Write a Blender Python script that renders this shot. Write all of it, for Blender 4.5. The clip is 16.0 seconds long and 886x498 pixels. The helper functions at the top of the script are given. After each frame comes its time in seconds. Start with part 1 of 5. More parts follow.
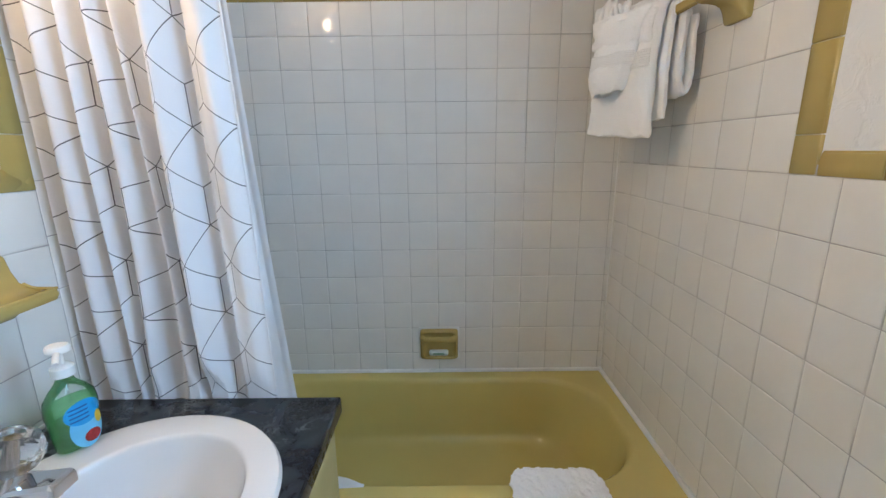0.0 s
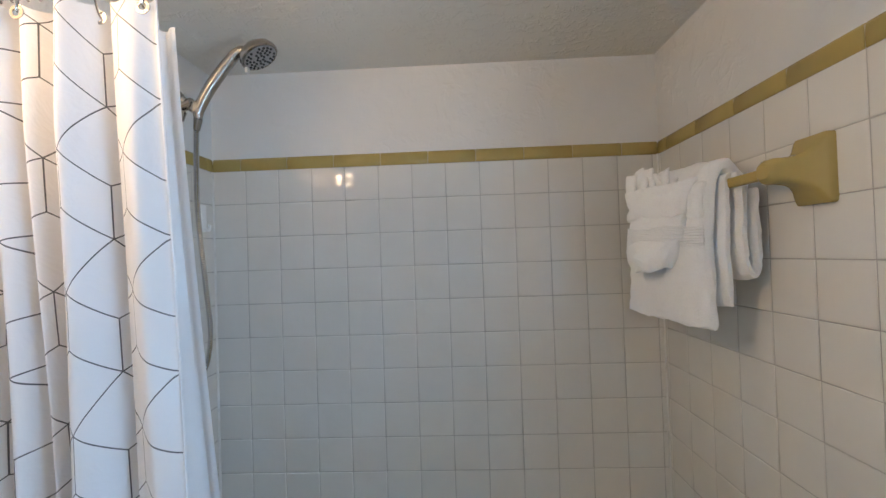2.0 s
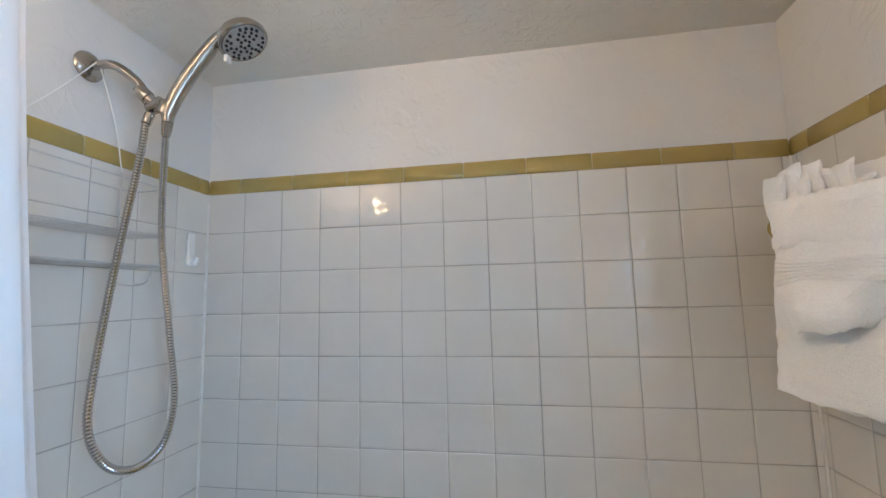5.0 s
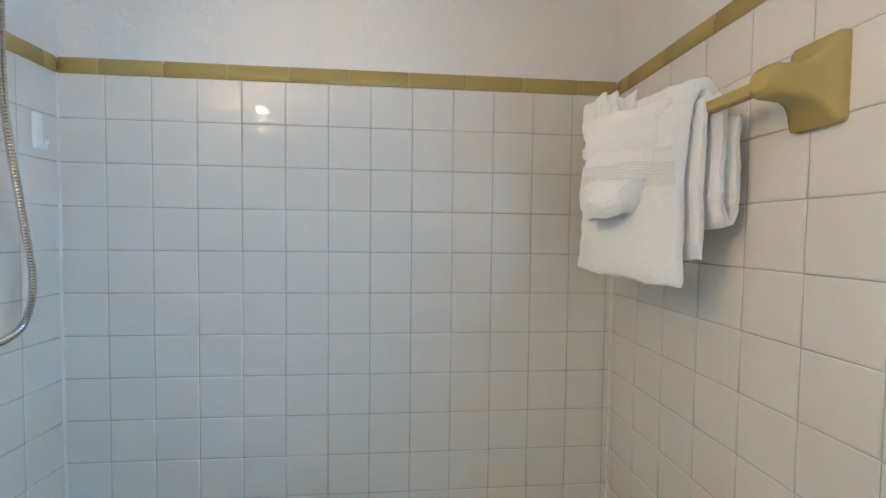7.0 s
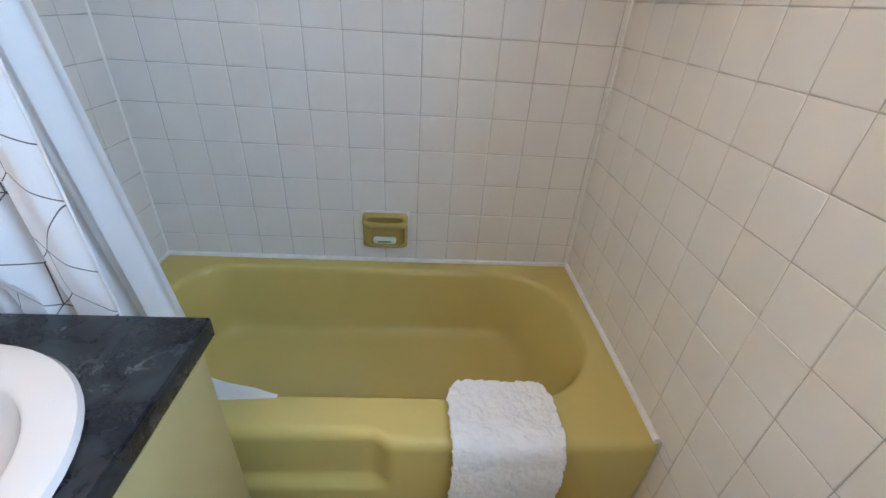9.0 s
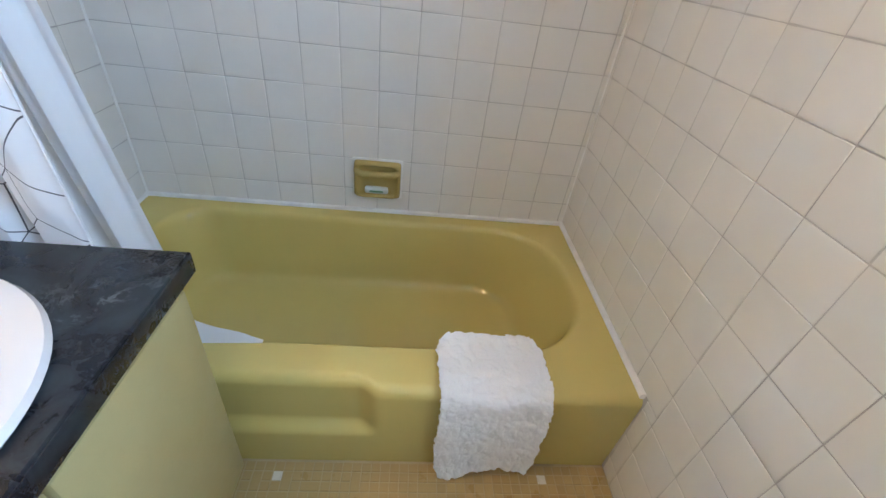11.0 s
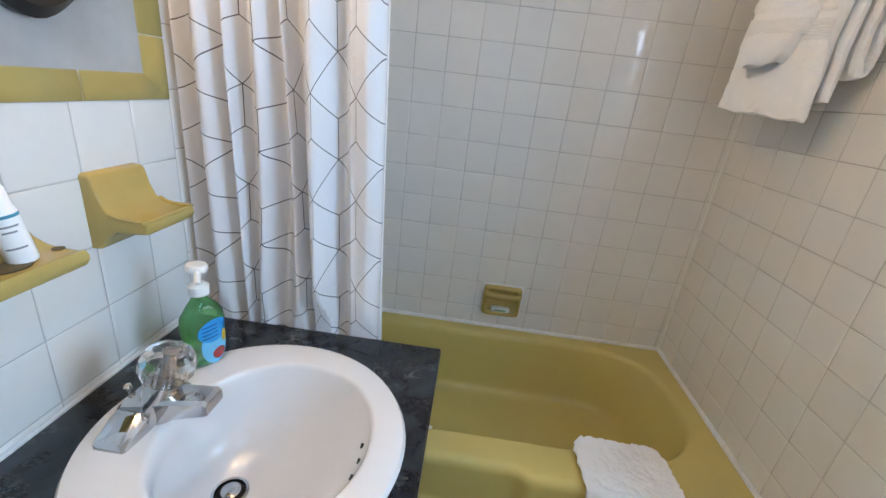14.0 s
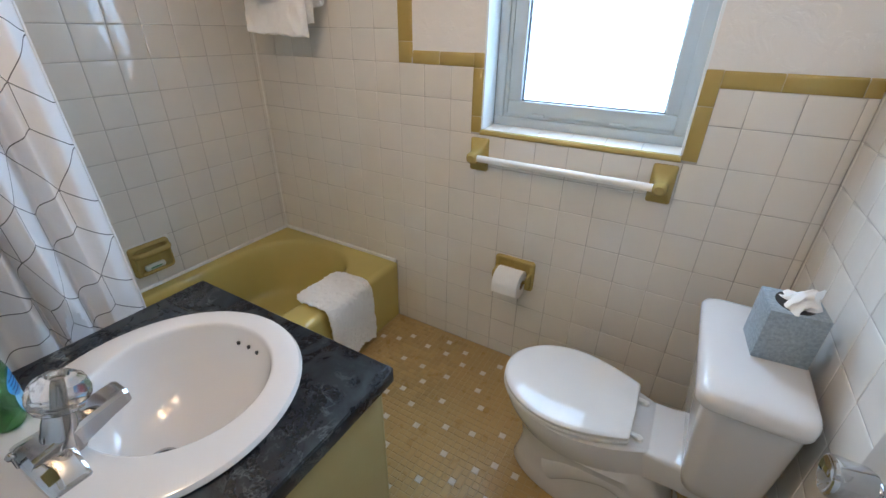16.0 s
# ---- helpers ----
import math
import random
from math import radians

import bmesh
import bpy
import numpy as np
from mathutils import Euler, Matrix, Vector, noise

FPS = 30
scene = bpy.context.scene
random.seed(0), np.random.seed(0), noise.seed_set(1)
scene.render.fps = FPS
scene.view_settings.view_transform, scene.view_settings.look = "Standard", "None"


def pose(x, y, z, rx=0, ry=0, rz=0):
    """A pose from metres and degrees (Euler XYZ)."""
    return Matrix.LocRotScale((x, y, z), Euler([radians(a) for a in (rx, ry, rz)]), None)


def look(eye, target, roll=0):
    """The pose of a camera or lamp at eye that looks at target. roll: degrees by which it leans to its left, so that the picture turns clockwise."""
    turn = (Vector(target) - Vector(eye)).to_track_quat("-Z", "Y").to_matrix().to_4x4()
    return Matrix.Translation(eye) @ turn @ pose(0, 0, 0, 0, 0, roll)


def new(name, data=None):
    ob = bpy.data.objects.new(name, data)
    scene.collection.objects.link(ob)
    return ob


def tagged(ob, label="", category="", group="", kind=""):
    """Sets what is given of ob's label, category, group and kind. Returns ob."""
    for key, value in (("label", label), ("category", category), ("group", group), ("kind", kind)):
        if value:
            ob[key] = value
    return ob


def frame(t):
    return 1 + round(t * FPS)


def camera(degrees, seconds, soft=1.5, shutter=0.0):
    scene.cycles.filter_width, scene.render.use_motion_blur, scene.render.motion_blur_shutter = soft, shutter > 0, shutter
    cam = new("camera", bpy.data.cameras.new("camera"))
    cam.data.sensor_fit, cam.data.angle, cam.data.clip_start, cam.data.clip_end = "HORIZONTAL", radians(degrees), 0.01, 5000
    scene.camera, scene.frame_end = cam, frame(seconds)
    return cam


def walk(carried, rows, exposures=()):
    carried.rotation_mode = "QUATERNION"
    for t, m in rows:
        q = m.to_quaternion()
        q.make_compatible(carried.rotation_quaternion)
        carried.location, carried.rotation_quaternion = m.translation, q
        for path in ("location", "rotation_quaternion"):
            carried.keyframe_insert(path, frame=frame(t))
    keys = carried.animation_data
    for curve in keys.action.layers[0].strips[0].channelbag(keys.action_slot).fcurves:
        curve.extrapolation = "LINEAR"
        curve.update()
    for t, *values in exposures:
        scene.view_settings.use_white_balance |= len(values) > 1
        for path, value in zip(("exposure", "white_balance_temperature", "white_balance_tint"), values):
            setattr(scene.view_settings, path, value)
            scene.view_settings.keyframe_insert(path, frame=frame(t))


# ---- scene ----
cam = camera(93.6, 16.0)
PATH = [
    (0, (-0.68, -1.687, 1.285), (-0.68, 0.258, 0.821), -0.6),
    (0.5, (-0.642, -1.7, 1.416), (-0.639, 0.294, 1.264), -0.2),
    (1, (-0.631, -1.754, 1.47), (-0.614, 0.244, 1.374), -0.3),
    (1.5, (-0.626, -1.66, 1.474), (-0.615, 0.339, 1.409), -0.3),
    (2, (-0.666, -1.43, 1.495), (-0.74, 0.569, 1.528), -1.9),
    (2.5, (-0.642, -1.261, 1.495), (-1.055, 0.692, 1.623), -1.6),
    (3, (-0.585, -1.127, 1.504), (-1.368, 0.701, 1.721), -0.2),
    (3.2, (-0.581, -1.1, 1.505), (-1.335, 0.74, 1.717), 0.2),
    (5.3, (-0.646, -1.079, 1.506), (-0.837, 0.898, 1.739), -0.7),
    (5.5, (-0.574, -1.078, 1.497), (-0.659, 0.904, 1.749), 0.0),
    (6, (-0.558, -1.096, 1.489), (-0.393, 0.885, 1.713), 0.4),
    (6.5, (-0.584, -1.142, 1.463), (-0.365, 0.84, 1.612), 0.6),
    (7, (-0.6, -1.199, 1.404), (-0.423, 0.792, 1.33), 0.7),
    (7.5, (-0.584, -1.262, 1.369), (-0.45, 0.705, 1.031), 1.0),
    (8, (-0.574, -1.301, 1.343), (-0.45, 0.597, 0.724), 2.0),
    (8.5, (-0.575, -1.358, 1.267), (-0.453, 0.459, 0.441), 3.3),
    (9, (-0.577, -1.377, 1.209), (-0.458, 0.333, 0.178), 3.9),
    (9.5, (-0.587, -1.375, 1.168), (-0.445, 0.233, -0.013), 5.5),
    (12, (-0.592, -1.357, 1.157), (-0.404, 0.255, -0.011), 7.8),
    (12.5, (-0.618, -1.368, 1.198), (-0.431, 0.341, 0.176), 7.0),
    (13, (-0.672, -1.37, 1.236), (-0.521, 0.445, 0.41), 6.4),
    (13.5, (-0.831, -1.504, 1.272), (-0.719, 0.319, 0.457), 5.8),
    (13.8, (-0.891, -1.588, 1.274), (-0.84, 0.259, 0.508), 6.4),
    (14, (-0.904, -1.648, 1.295), (-0.993, 0.216, 0.574), 6.8),
    (14.2, (-0.923, -1.69, 1.31), (-0.924, 0.173, 0.583), 7.9),
    (14.3, (-0.959, -1.685, 1.311), (-0.801, 0.173, 0.589), 7.4),
    (14.5, (-1.064, -1.673, 1.313), (-0.529, 0.127, 0.625), 3.4),
    (14.8, (-1.123, -1.664, 1.295), (-0.266, -0.05, 0.481), 4.5),
    (15, (-1.151, -1.681, 1.277), (-0.222, -0.149, 0.39), 4.7),
    (15.3, (-1.244, -1.739, 1.293), (0.006, -0.535, 0.3), 2.5),
    (15.5, (-1.335, -1.793, 1.3), (0.029, -0.737, 0.287), 0.6),
    (16, (-1.43, -1.882, 1.352), (0.101, -1.001, 0.414), 0.9),
]
EXPOSURES = [(0.0, 0.27, 6030, 14), (0.5, 0.02, 6150, 17), (1.0, -0.29, 6130, 16), (1.5, -0.31, 6140, 16), (2.0, -0.13, 6150, 15), (3.0, -0.06, 6220, 15), (5.5, 0.27, 6220, 16), (7.0, 0.35, 6010, 12), (9.5, 0.61, 6050, 17), (12.0, 0.68, 6060, 17), (12.5, 0.57, 6030, 16), (14.0, 0.32, 6260, 16), (15.0, 0.13, 6390, 18), (16.0, 0.04, 6390, 17)]
walk(cam, [(t, look(e, a, r)) for t, e, a, r in PATH], EXPOSURES)

# ---- world and light ----
world = bpy.data.worlds.new("sky")
scene.world = world
world.use_nodes = True
wn = world.node_tree
sky = wn.nodes.new("ShaderNodeTexSky")
sky.sky_type, sky.sun_disc = "NISHITA", False
sky.sun_elevation, sky.sun_rotation = radians(40), radians(90)
wn.links.new(sky.outputs[0], wn.nodes["Background"].inputs[0])
wn.nodes["Background"].inputs[1].default_value = 0.12

# the room: back wall y = 0, right wall x = XR, left wall x = XL, near wall y = YN, floor z = 0
P = 0.117                 # tile pitch
ZB = 1.816                # top of the tiles in the tub alcove
ZL = ZB - 5 * P           # top of the low wainscot
XR, XL, YN, CEIL = 0.019, -1.521, -2.265, 2.158
RIM, TUBY = 0.323, -0.787
WY0, WY1, WZ0, WZ1 = -1.88, -1.205, 1.018, 1.96    # window opening


def area(name, m, sx, sy, watts, colour):
    lamp = bpy.data.lights.new(name, "AREA")
    lamp.shape, lamp.size, lamp.size_y, lamp.energy, lamp.color = "RECTANGLE", sx, sy, watts, colour
    ob = new(name, lamp)
    ob.matrix_world = m
    return ob


LAMPS_Y = (-0.925, -1.080, -1.235)
LAMP_X, LAMP_Z = -1.372, 1.948
area("window_daylight", look((XR + 0.205, (WY0 + WY1) / 2, (WZ0 + WZ1) / 2 + 0.03), (-1.5, (WY0 + WY1) / 2, 1.2)), 0.70, 0.92, 18.5, (0.46, 0.73, 1.0))

# ---- materials ----
def principled(name):
    m = bpy.data.materials.new(name)
    m.use_nodes = True
    return m, m.node_tree, m.node_tree.nodes["Principled BSDF"]


def mathn(nt, op, a, b=None, c=None):
    n = nt.nodes.new("ShaderNodeMath")
    n.operation = op
    for i, v in enumerate((a, b, c)):
        if v is None:
            continue
        if isinstance(v, (int, float)):
            n.inputs[i].default_value = v
        else:
            nt.links.new(v, n.inputs[i])
    return n.outputs[0]


def noise_tex(nt, vec, scale, detail=3.0, rough=0.55, distort=0.0):
    n = nt.nodes.new("ShaderNodeTexNoise")
    n.inputs["Scale"].default_value, n.inputs["Detail"].default_value = scale, detail
    n.inputs["Roughness"].default_value, n.inputs["Distortion"].default_value = rough, distort
    nt.links.new(vec, n.inputs["Vector"])
    return n.outputs["Fac"]


def mixc(nt, fac, a, b, blend="MIX"):
    n = nt.nodes.new("ShaderNodeMix")
    n.data_type, n.blend_type = "RGBA", blend
    if isinstance(fac, (int, float)):
        n.inputs[0].default_value = fac
    else:
        nt.links.new(fac, n.inputs[0])
    for i, v in ((6, a), (7, b)):
        if isinstance(v, tuple):
            n.inputs[i].default_value = (*v[:3], 1)
        else:
            nt.links.new(v, n.inputs[i])
    return n.outputs[2]


def ramp(nt, fac, lo, hi):
    n = nt.nodes.new("ShaderNodeMapRange")
    nt.links.new(fac, n.inputs["Value"])
    n.inputs["From Min"].default_value, n.inputs["From Max"].default_value = lo, hi
    return n.outputs["Result"]


def bumpn(nt, height, strength, dist, normal=None):
    n = nt.nodes.new("ShaderNodeBump")
    n.inputs["Strength"].default_value, n.inputs["Distance"].default_value = strength, dist
    nt.links.new(height, n.inputs["Height"])
    if normal is not None:
        nt.links.new(normal, n.inputs["Normal"])
    return n.outputs["Normal"]


def world_pos(nt):
    return nt.nodes.new("ShaderNodeNewGeometry").outputs["Position"]


def surface(name, colour, rough=0.5, metal=0.0, dark=0.9, patch=6.0, grain=0.0, grain_scale=200.0, wave=0.0, wave_scale=10.0,
            each=0.0, rough_var=0.1, coat=0.0, ior=1.5):
    """A plain surface with patches of tone, fine grain relief and uneven gloss; each: tone that varies from piece to piece."""
    m, nt, b = principled(name)
    pos = world_pos(nt)
    big = noise_tex(nt, pos, patch, 4.0)
    col = mixc(nt, ramp(nt, big, 0.3, 0.7), tuple(c * dark for c in colour), colour)
    if each:
        rnd = nt.nodes.new("ShaderNodeObjectInfo").outputs["Random"]
        f = mathn(nt, "MULTIPLY_ADD", rnd, 2 * each, 1 - each)
        comb = nt.nodes.new("ShaderNodeCombineColor")
        for i in range(3):
            nt.links.new(f, comb.inputs[i])
        col = mixc(nt, 1.0, col, comb.outputs[0], "MULTIPLY")
    nt.links.new(col, b.inputs["Base Color"])
    fine = noise_tex(nt, pos, patch * 5, 3.0)
    nt.links.new(mathn(nt, "MULTIPLY_ADD", fine, rough_var, max(rough - rough_var / 2, 0.02)), b.inputs["Roughness"])
    b.inputs["Metallic"].default_value = metal
    b.inputs["IOR"].default_value = ior
    b.inputs["Coat Weight"].default_value = coat
    b.inputs["Coat Roughness"].default_value = 0.05
    nrm = None
    if wave:
        nrm = bumpn(nt, noise_tex(nt, pos, wave_scale, 2.0), wave, 0.01)
    if grain:
        nrm = bumpn(nt, noise_tex(nt, pos, grain_scale, 3.0), grain, 0.002, nrm)
    if nrm is not None:
        nt.links.new(nrm, b.inputs["Normal"])
    return m


TILE = surface("glazed white wall tile", (0.78, 0.758, 0.712), 0.06, 0, 0.95, 7, wave=0.08, wave_scale=16, each=0.012, rough_var=0.06, ior=1.62)
GROUT = surface("cement grout", (0.59, 0.565, 0.53), 0.85, 0, 0.55, 4, 0.5, 300)
CAULK = surface("white caulk", (0.84, 0.83, 0.80), 0.45, 0, 0.85, 20, 0.3, 120)
MUSTARD = surface("mustard glazed ceramic", (0.455, 0.342, 0.110), 0.16, 0, 0.93, 14, wave=0.06, wave_scale=20, each=0.02, rough_var=0.08)
TUBC = surface("mustard enamelled tub", (0.60, 0.49, 0.16), 0.09, 0, 0.94, 4, wave=0.03, wave_scale=9, rough_var=0.10, ior=1.6)
PAINTY = surface("mustard painted wood", (0.43, 0.355, 0.16), 0.42, 0, 0.93, 6, 0.15, 160, rough_var=0.12)
CHROME = surface("polished chrome", (0.58, 0.58, 0.59), 0.08, 1.0, 0.93, 20, rough_var=0.06)
NICKEL = surface("brushed nickel", (0.44, 0.42, 0.395), 0.20, 1.0, 0.9, 30, 0.08, 500, rough_var=0.12)
PORCELAIN = surface("white porcelain", (0.71, 0.70, 0.695), 0.09, 0, 0.97, 3, wave=0.02, wave_scale=8, rough_var=0.05, coat=0.3)
PLASTIC = surface("white plastic", (0.85, 0.85, 0.83), 0.33, 0, 0.97, 20, rough_var=0.08)
# white vinyl against the light: its blue-grey shade is put into the colour
VINYLSHADE = surface("white vinyl frame in backlit shade", (0.55, 0.63, 0.67), 0.38, 0, 0.95, 12, 0.08, 200)
# lighter, bluer white for the reveal, with the sky's light in the colour
JAMBLIT = surface("white window reveal in daylight tone", (0.84, 0.91, 0.94), 0.45, 0, 0.96, 9, 0.12, 140)
RODW = surface("white enamelled steel rod", (0.80, 0.79, 0.76), 0.25, 0, 0.94, 14, rough_var=0.1)
FACEG = surface("grey spray face plastic", (0.42, 0.41, 0.40), 0.4, 0, 0.85, 60)
WIREW = surface("white coated wire", (0.62, 0.62, 0.61), 0.35, 0, 0.9, 40)
GREYRUB = surface("grey rubber", (0.30, 0.29, 0.28), 0.6, 0, 0.85, 30)
BLACK = surface("black lacquer", (0.012, 0.012, 0.013), 0.3, 0, 0.7, 20)
# dark rubber parts; the same black also stands for shade inside openings
RUBBERSHADE = surface("dark rubber, also hole shade", (0.02, 0.02, 0.022), 0.6, 0, 0.8, 40)
PAPER = surface("white tissue paper", (0.86, 0.85, 0.83), 0.9, 0, 0.96, 30, 0.5, 260)
CARD = surface("brown cardboard", (0.32, 0.23, 0.14), 0.85, 0, 0.85, 40, 0.3, 200)
DOORW = surface("off-white painted door", (0.50, 0.48, 0.45), 0.4, 0, 0.92, 5, 0.15, 120)
LIDP = surface("glossy white seat plastic", (0.80, 0.795, 0.78), 0.05, 0, 0.97, 10, rough_var=0.02)
TRIMJ = surface("tan trim joint", (0.60, 0.53, 0.36), 0.8, 0, 0.8, 30)
FLOORB = surface("tan mosaic tile", (0.47, 0.325, 0.130), 0.3, 0, 0.84, 3.5, 0.15, 150, each=0.09, rough_var=0.2)
FLOORW = surface("white mosaic tile", (0.74, 0.70, 0.62), 0.28, 0, 0.9, 8, 0.1, 150, each=0.06)
FLOORG = surface("tan floor grout", (0.53, 0.41, 0.23), 0.85, 0, 0.75, 8, 0.4, 300)
SOAPW = surface("soap wrapper", (0.70, 0.76, 0.72), 0.45, 0, 0.9, 50, 0.2, 120)
GREENW = surface("green wrapper print", (0.12, 0.30, 0.16), 0.45, 0, 0.9, 50)
BLUEL = surface("blue label print", (0.02, 0.34, 0.72), 0.35, 0, 0.85, 60)
LBLUEL = surface("light blue label print", (0.16, 0.52, 0.78), 0.35, 0, 0.9, 60)
REDL = surface("red fruit print", (0.42, 0.03, 0.03), 0.35, 0, 0.5, 90)
YELL = surface("yellow fruit print", (0.75, 0.50, 0.05), 0.35, 0, 0.8, 90)
GREYINK = surface("grey print", (0.25, 0.26, 0.27), 0.5)
TEALINK = surface("teal print", (0.03, 0.25, 0.36), 0.5)
AMBER = surface("amber lotion in a clear jar", (0.50, 0.36, 0.16), 0.12, 0, 0.85, 30, coat=0.4)
BOXB = surface("blue grey printed carton", (0.36, 0.44, 0.50), 0.5, 0, 0.66, 150, 0.1, 200)


def plaster(name, colour, strength, scale):
    """Painted wall with a stippled, trowelled texture."""
    m, nt, b = principled(name)
    pos = world_pos(nt)
    col = mixc(nt, ramp(nt, noise_tex(nt, pos, 3.0, 4.0), 0.3, 0.7), tuple(c * 0.95 for c in colour), colour)
    nt.links.new(col, b.inputs["Base Color"])
    b.inputs["Roughness"].default_value = 0.55
    blobs = ramp(nt, noise_tex(nt, pos, scale, 4.0, 0.6, 0.8), 0.50, 0.62)
    n1 = bumpn(nt, blobs, strength, 0.004)
    n2 = bumpn(nt, noise_tex(nt, pos, 160, 3.0), 0.12, 0.002, n1)
    nt.links.new(n2, b.inputs["Normal"])
    return m


WALLP = plaster("white painted plaster", (0.82, 0.81, 0.79), 0.24, 17)
CEILP = plaster("white textured ceiling", (0.81, 0.79, 0.74), 0.5, 34)


def terry(name, colour, strength=0.9, scale=420.0, emboss=0.0):
    m, nt, b = principled(name)
    pos = world_pos(nt)
    loops = noise_tex(nt, pos, scale, 2.0, 0.7)
    col = mixc(nt, ramp(nt, loops, 0.3, 0.65), tuple(c * 0.95 for c in colour), colour)
    nt.links.new(col, b.inputs["Base Color"])
    b.inputs["Roughness"].default_value = 0.95
    b.inputs["Sheen Weight"].default_value = 0.35
    b.inputs["Subsurface Weight"].default_value = 0.3
    b.inputs["Subsurface Radius"].default_value = (0.012, 0.011, 0.010)
    b.inputs["Subsurface Scale"].default_value = 1.0
    nrm = None if emboss else bumpn(nt, noise_tex(nt, pos, 38, 4.0, 0.6, 1.2), 0.35, 0.012)
    nrm = bumpn(nt, loops, strength, 0.003, nrm)
    if emboss:
        crease = noise_tex(nt, pos, 75, 4.0, 0.6, 2.5)
        nrm = bumpn(nt, mathn(nt, "ABSOLUTE", mathn(nt, "SUBTRACT", crease, 0.5)), 0.55, 0.014, nrm)
        vor = nt.nodes.new("ShaderNodeTexVoronoi")
        vor.feature = "DISTANCE_TO_EDGE"
        vor.inputs["Scale"].default_value = 52
        nt.links.new(pos, vor.inputs["Vector"])
        nrm = bumpn(nt, vor.outputs["Distance"], emboss, 0.006, nrm)
    nt.links.new(nrm, b.inputs["Normal"])
    return m


TERRY = terry("white terry cotton", (0.97, 0.97, 0.965), 0.75, 330)
MATC = terry("white embossed bath mat", (0.975, 0.97, 0.96), 0.2, 300, 0.22)
BANDC = terry("flat woven cotton band", (0.92, 0.92, 0.915), 0.2, 600)


def marble(name):
    """Dark green-black laminate with pale clouded veins."""
    m, nt, b = principled(name)
    pos = world_pos(nt)
    warp = nt.nodes.new("ShaderNodeTexNoise")
    warp.inputs["Scale"].default_value, warp.inputs["Detail"].default_value = 9.0, 4.0
    nt.links.new(pos, warp.inputs["Vector"])
    add = nt.nodes.new("ShaderNodeVectorMath")
    add.operation = "MULTIPLY_ADD"
    nt.links.new(warp.outputs["Color"], add.inputs[0])
    add.inputs[1].default_value = (0.14, 0.14, 0.14)
    nt.links.new(pos, add.inputs[2])
    vein = noise_tex(nt, add.outputs[0], 16, 6.0, 0.66)
    line = ramp(nt, mathn(nt, "ABSOLUTE", mathn(nt, "SUBTRACT", vein, 0.5)), 0.035, 0.0)
    cloud = ramp(nt, noise_tex(nt, pos, 11, 5.0, 0.6, 1.0), 0.46, 0.78)
    fleck = ramp(nt, noise_tex(nt, pos, 60, 5.0, 0.7, 1.5), 0.52, 0.75)
    cloud = mathn(nt, "MAXIMUM", cloud, mathn(nt, "MULTIPLY", fleck, 0.55))
    base = mixc(nt, cloud, (0.006, 0.0075, 0.013), (0.038, 0.054, 0.062))
    mask = ramp(nt, noise_tex(nt, pos, 9, 3.0), 0.48, 0.76)
    col = mixc(nt, mathn(nt, "MULTIPLY", line, mask), base, (0.20, 0.23, 0.235))
    nt.links.new(col, b.inputs["Base Color"])
    nt.links.new(mathn(nt, "MULTIPLY_ADD", cloud, 0.1, 0.27), b.inputs["Roughness"])
    b.inputs["IOR"].default_value = 1.42
    return m


MARBLE = marble("dark green marble laminate")


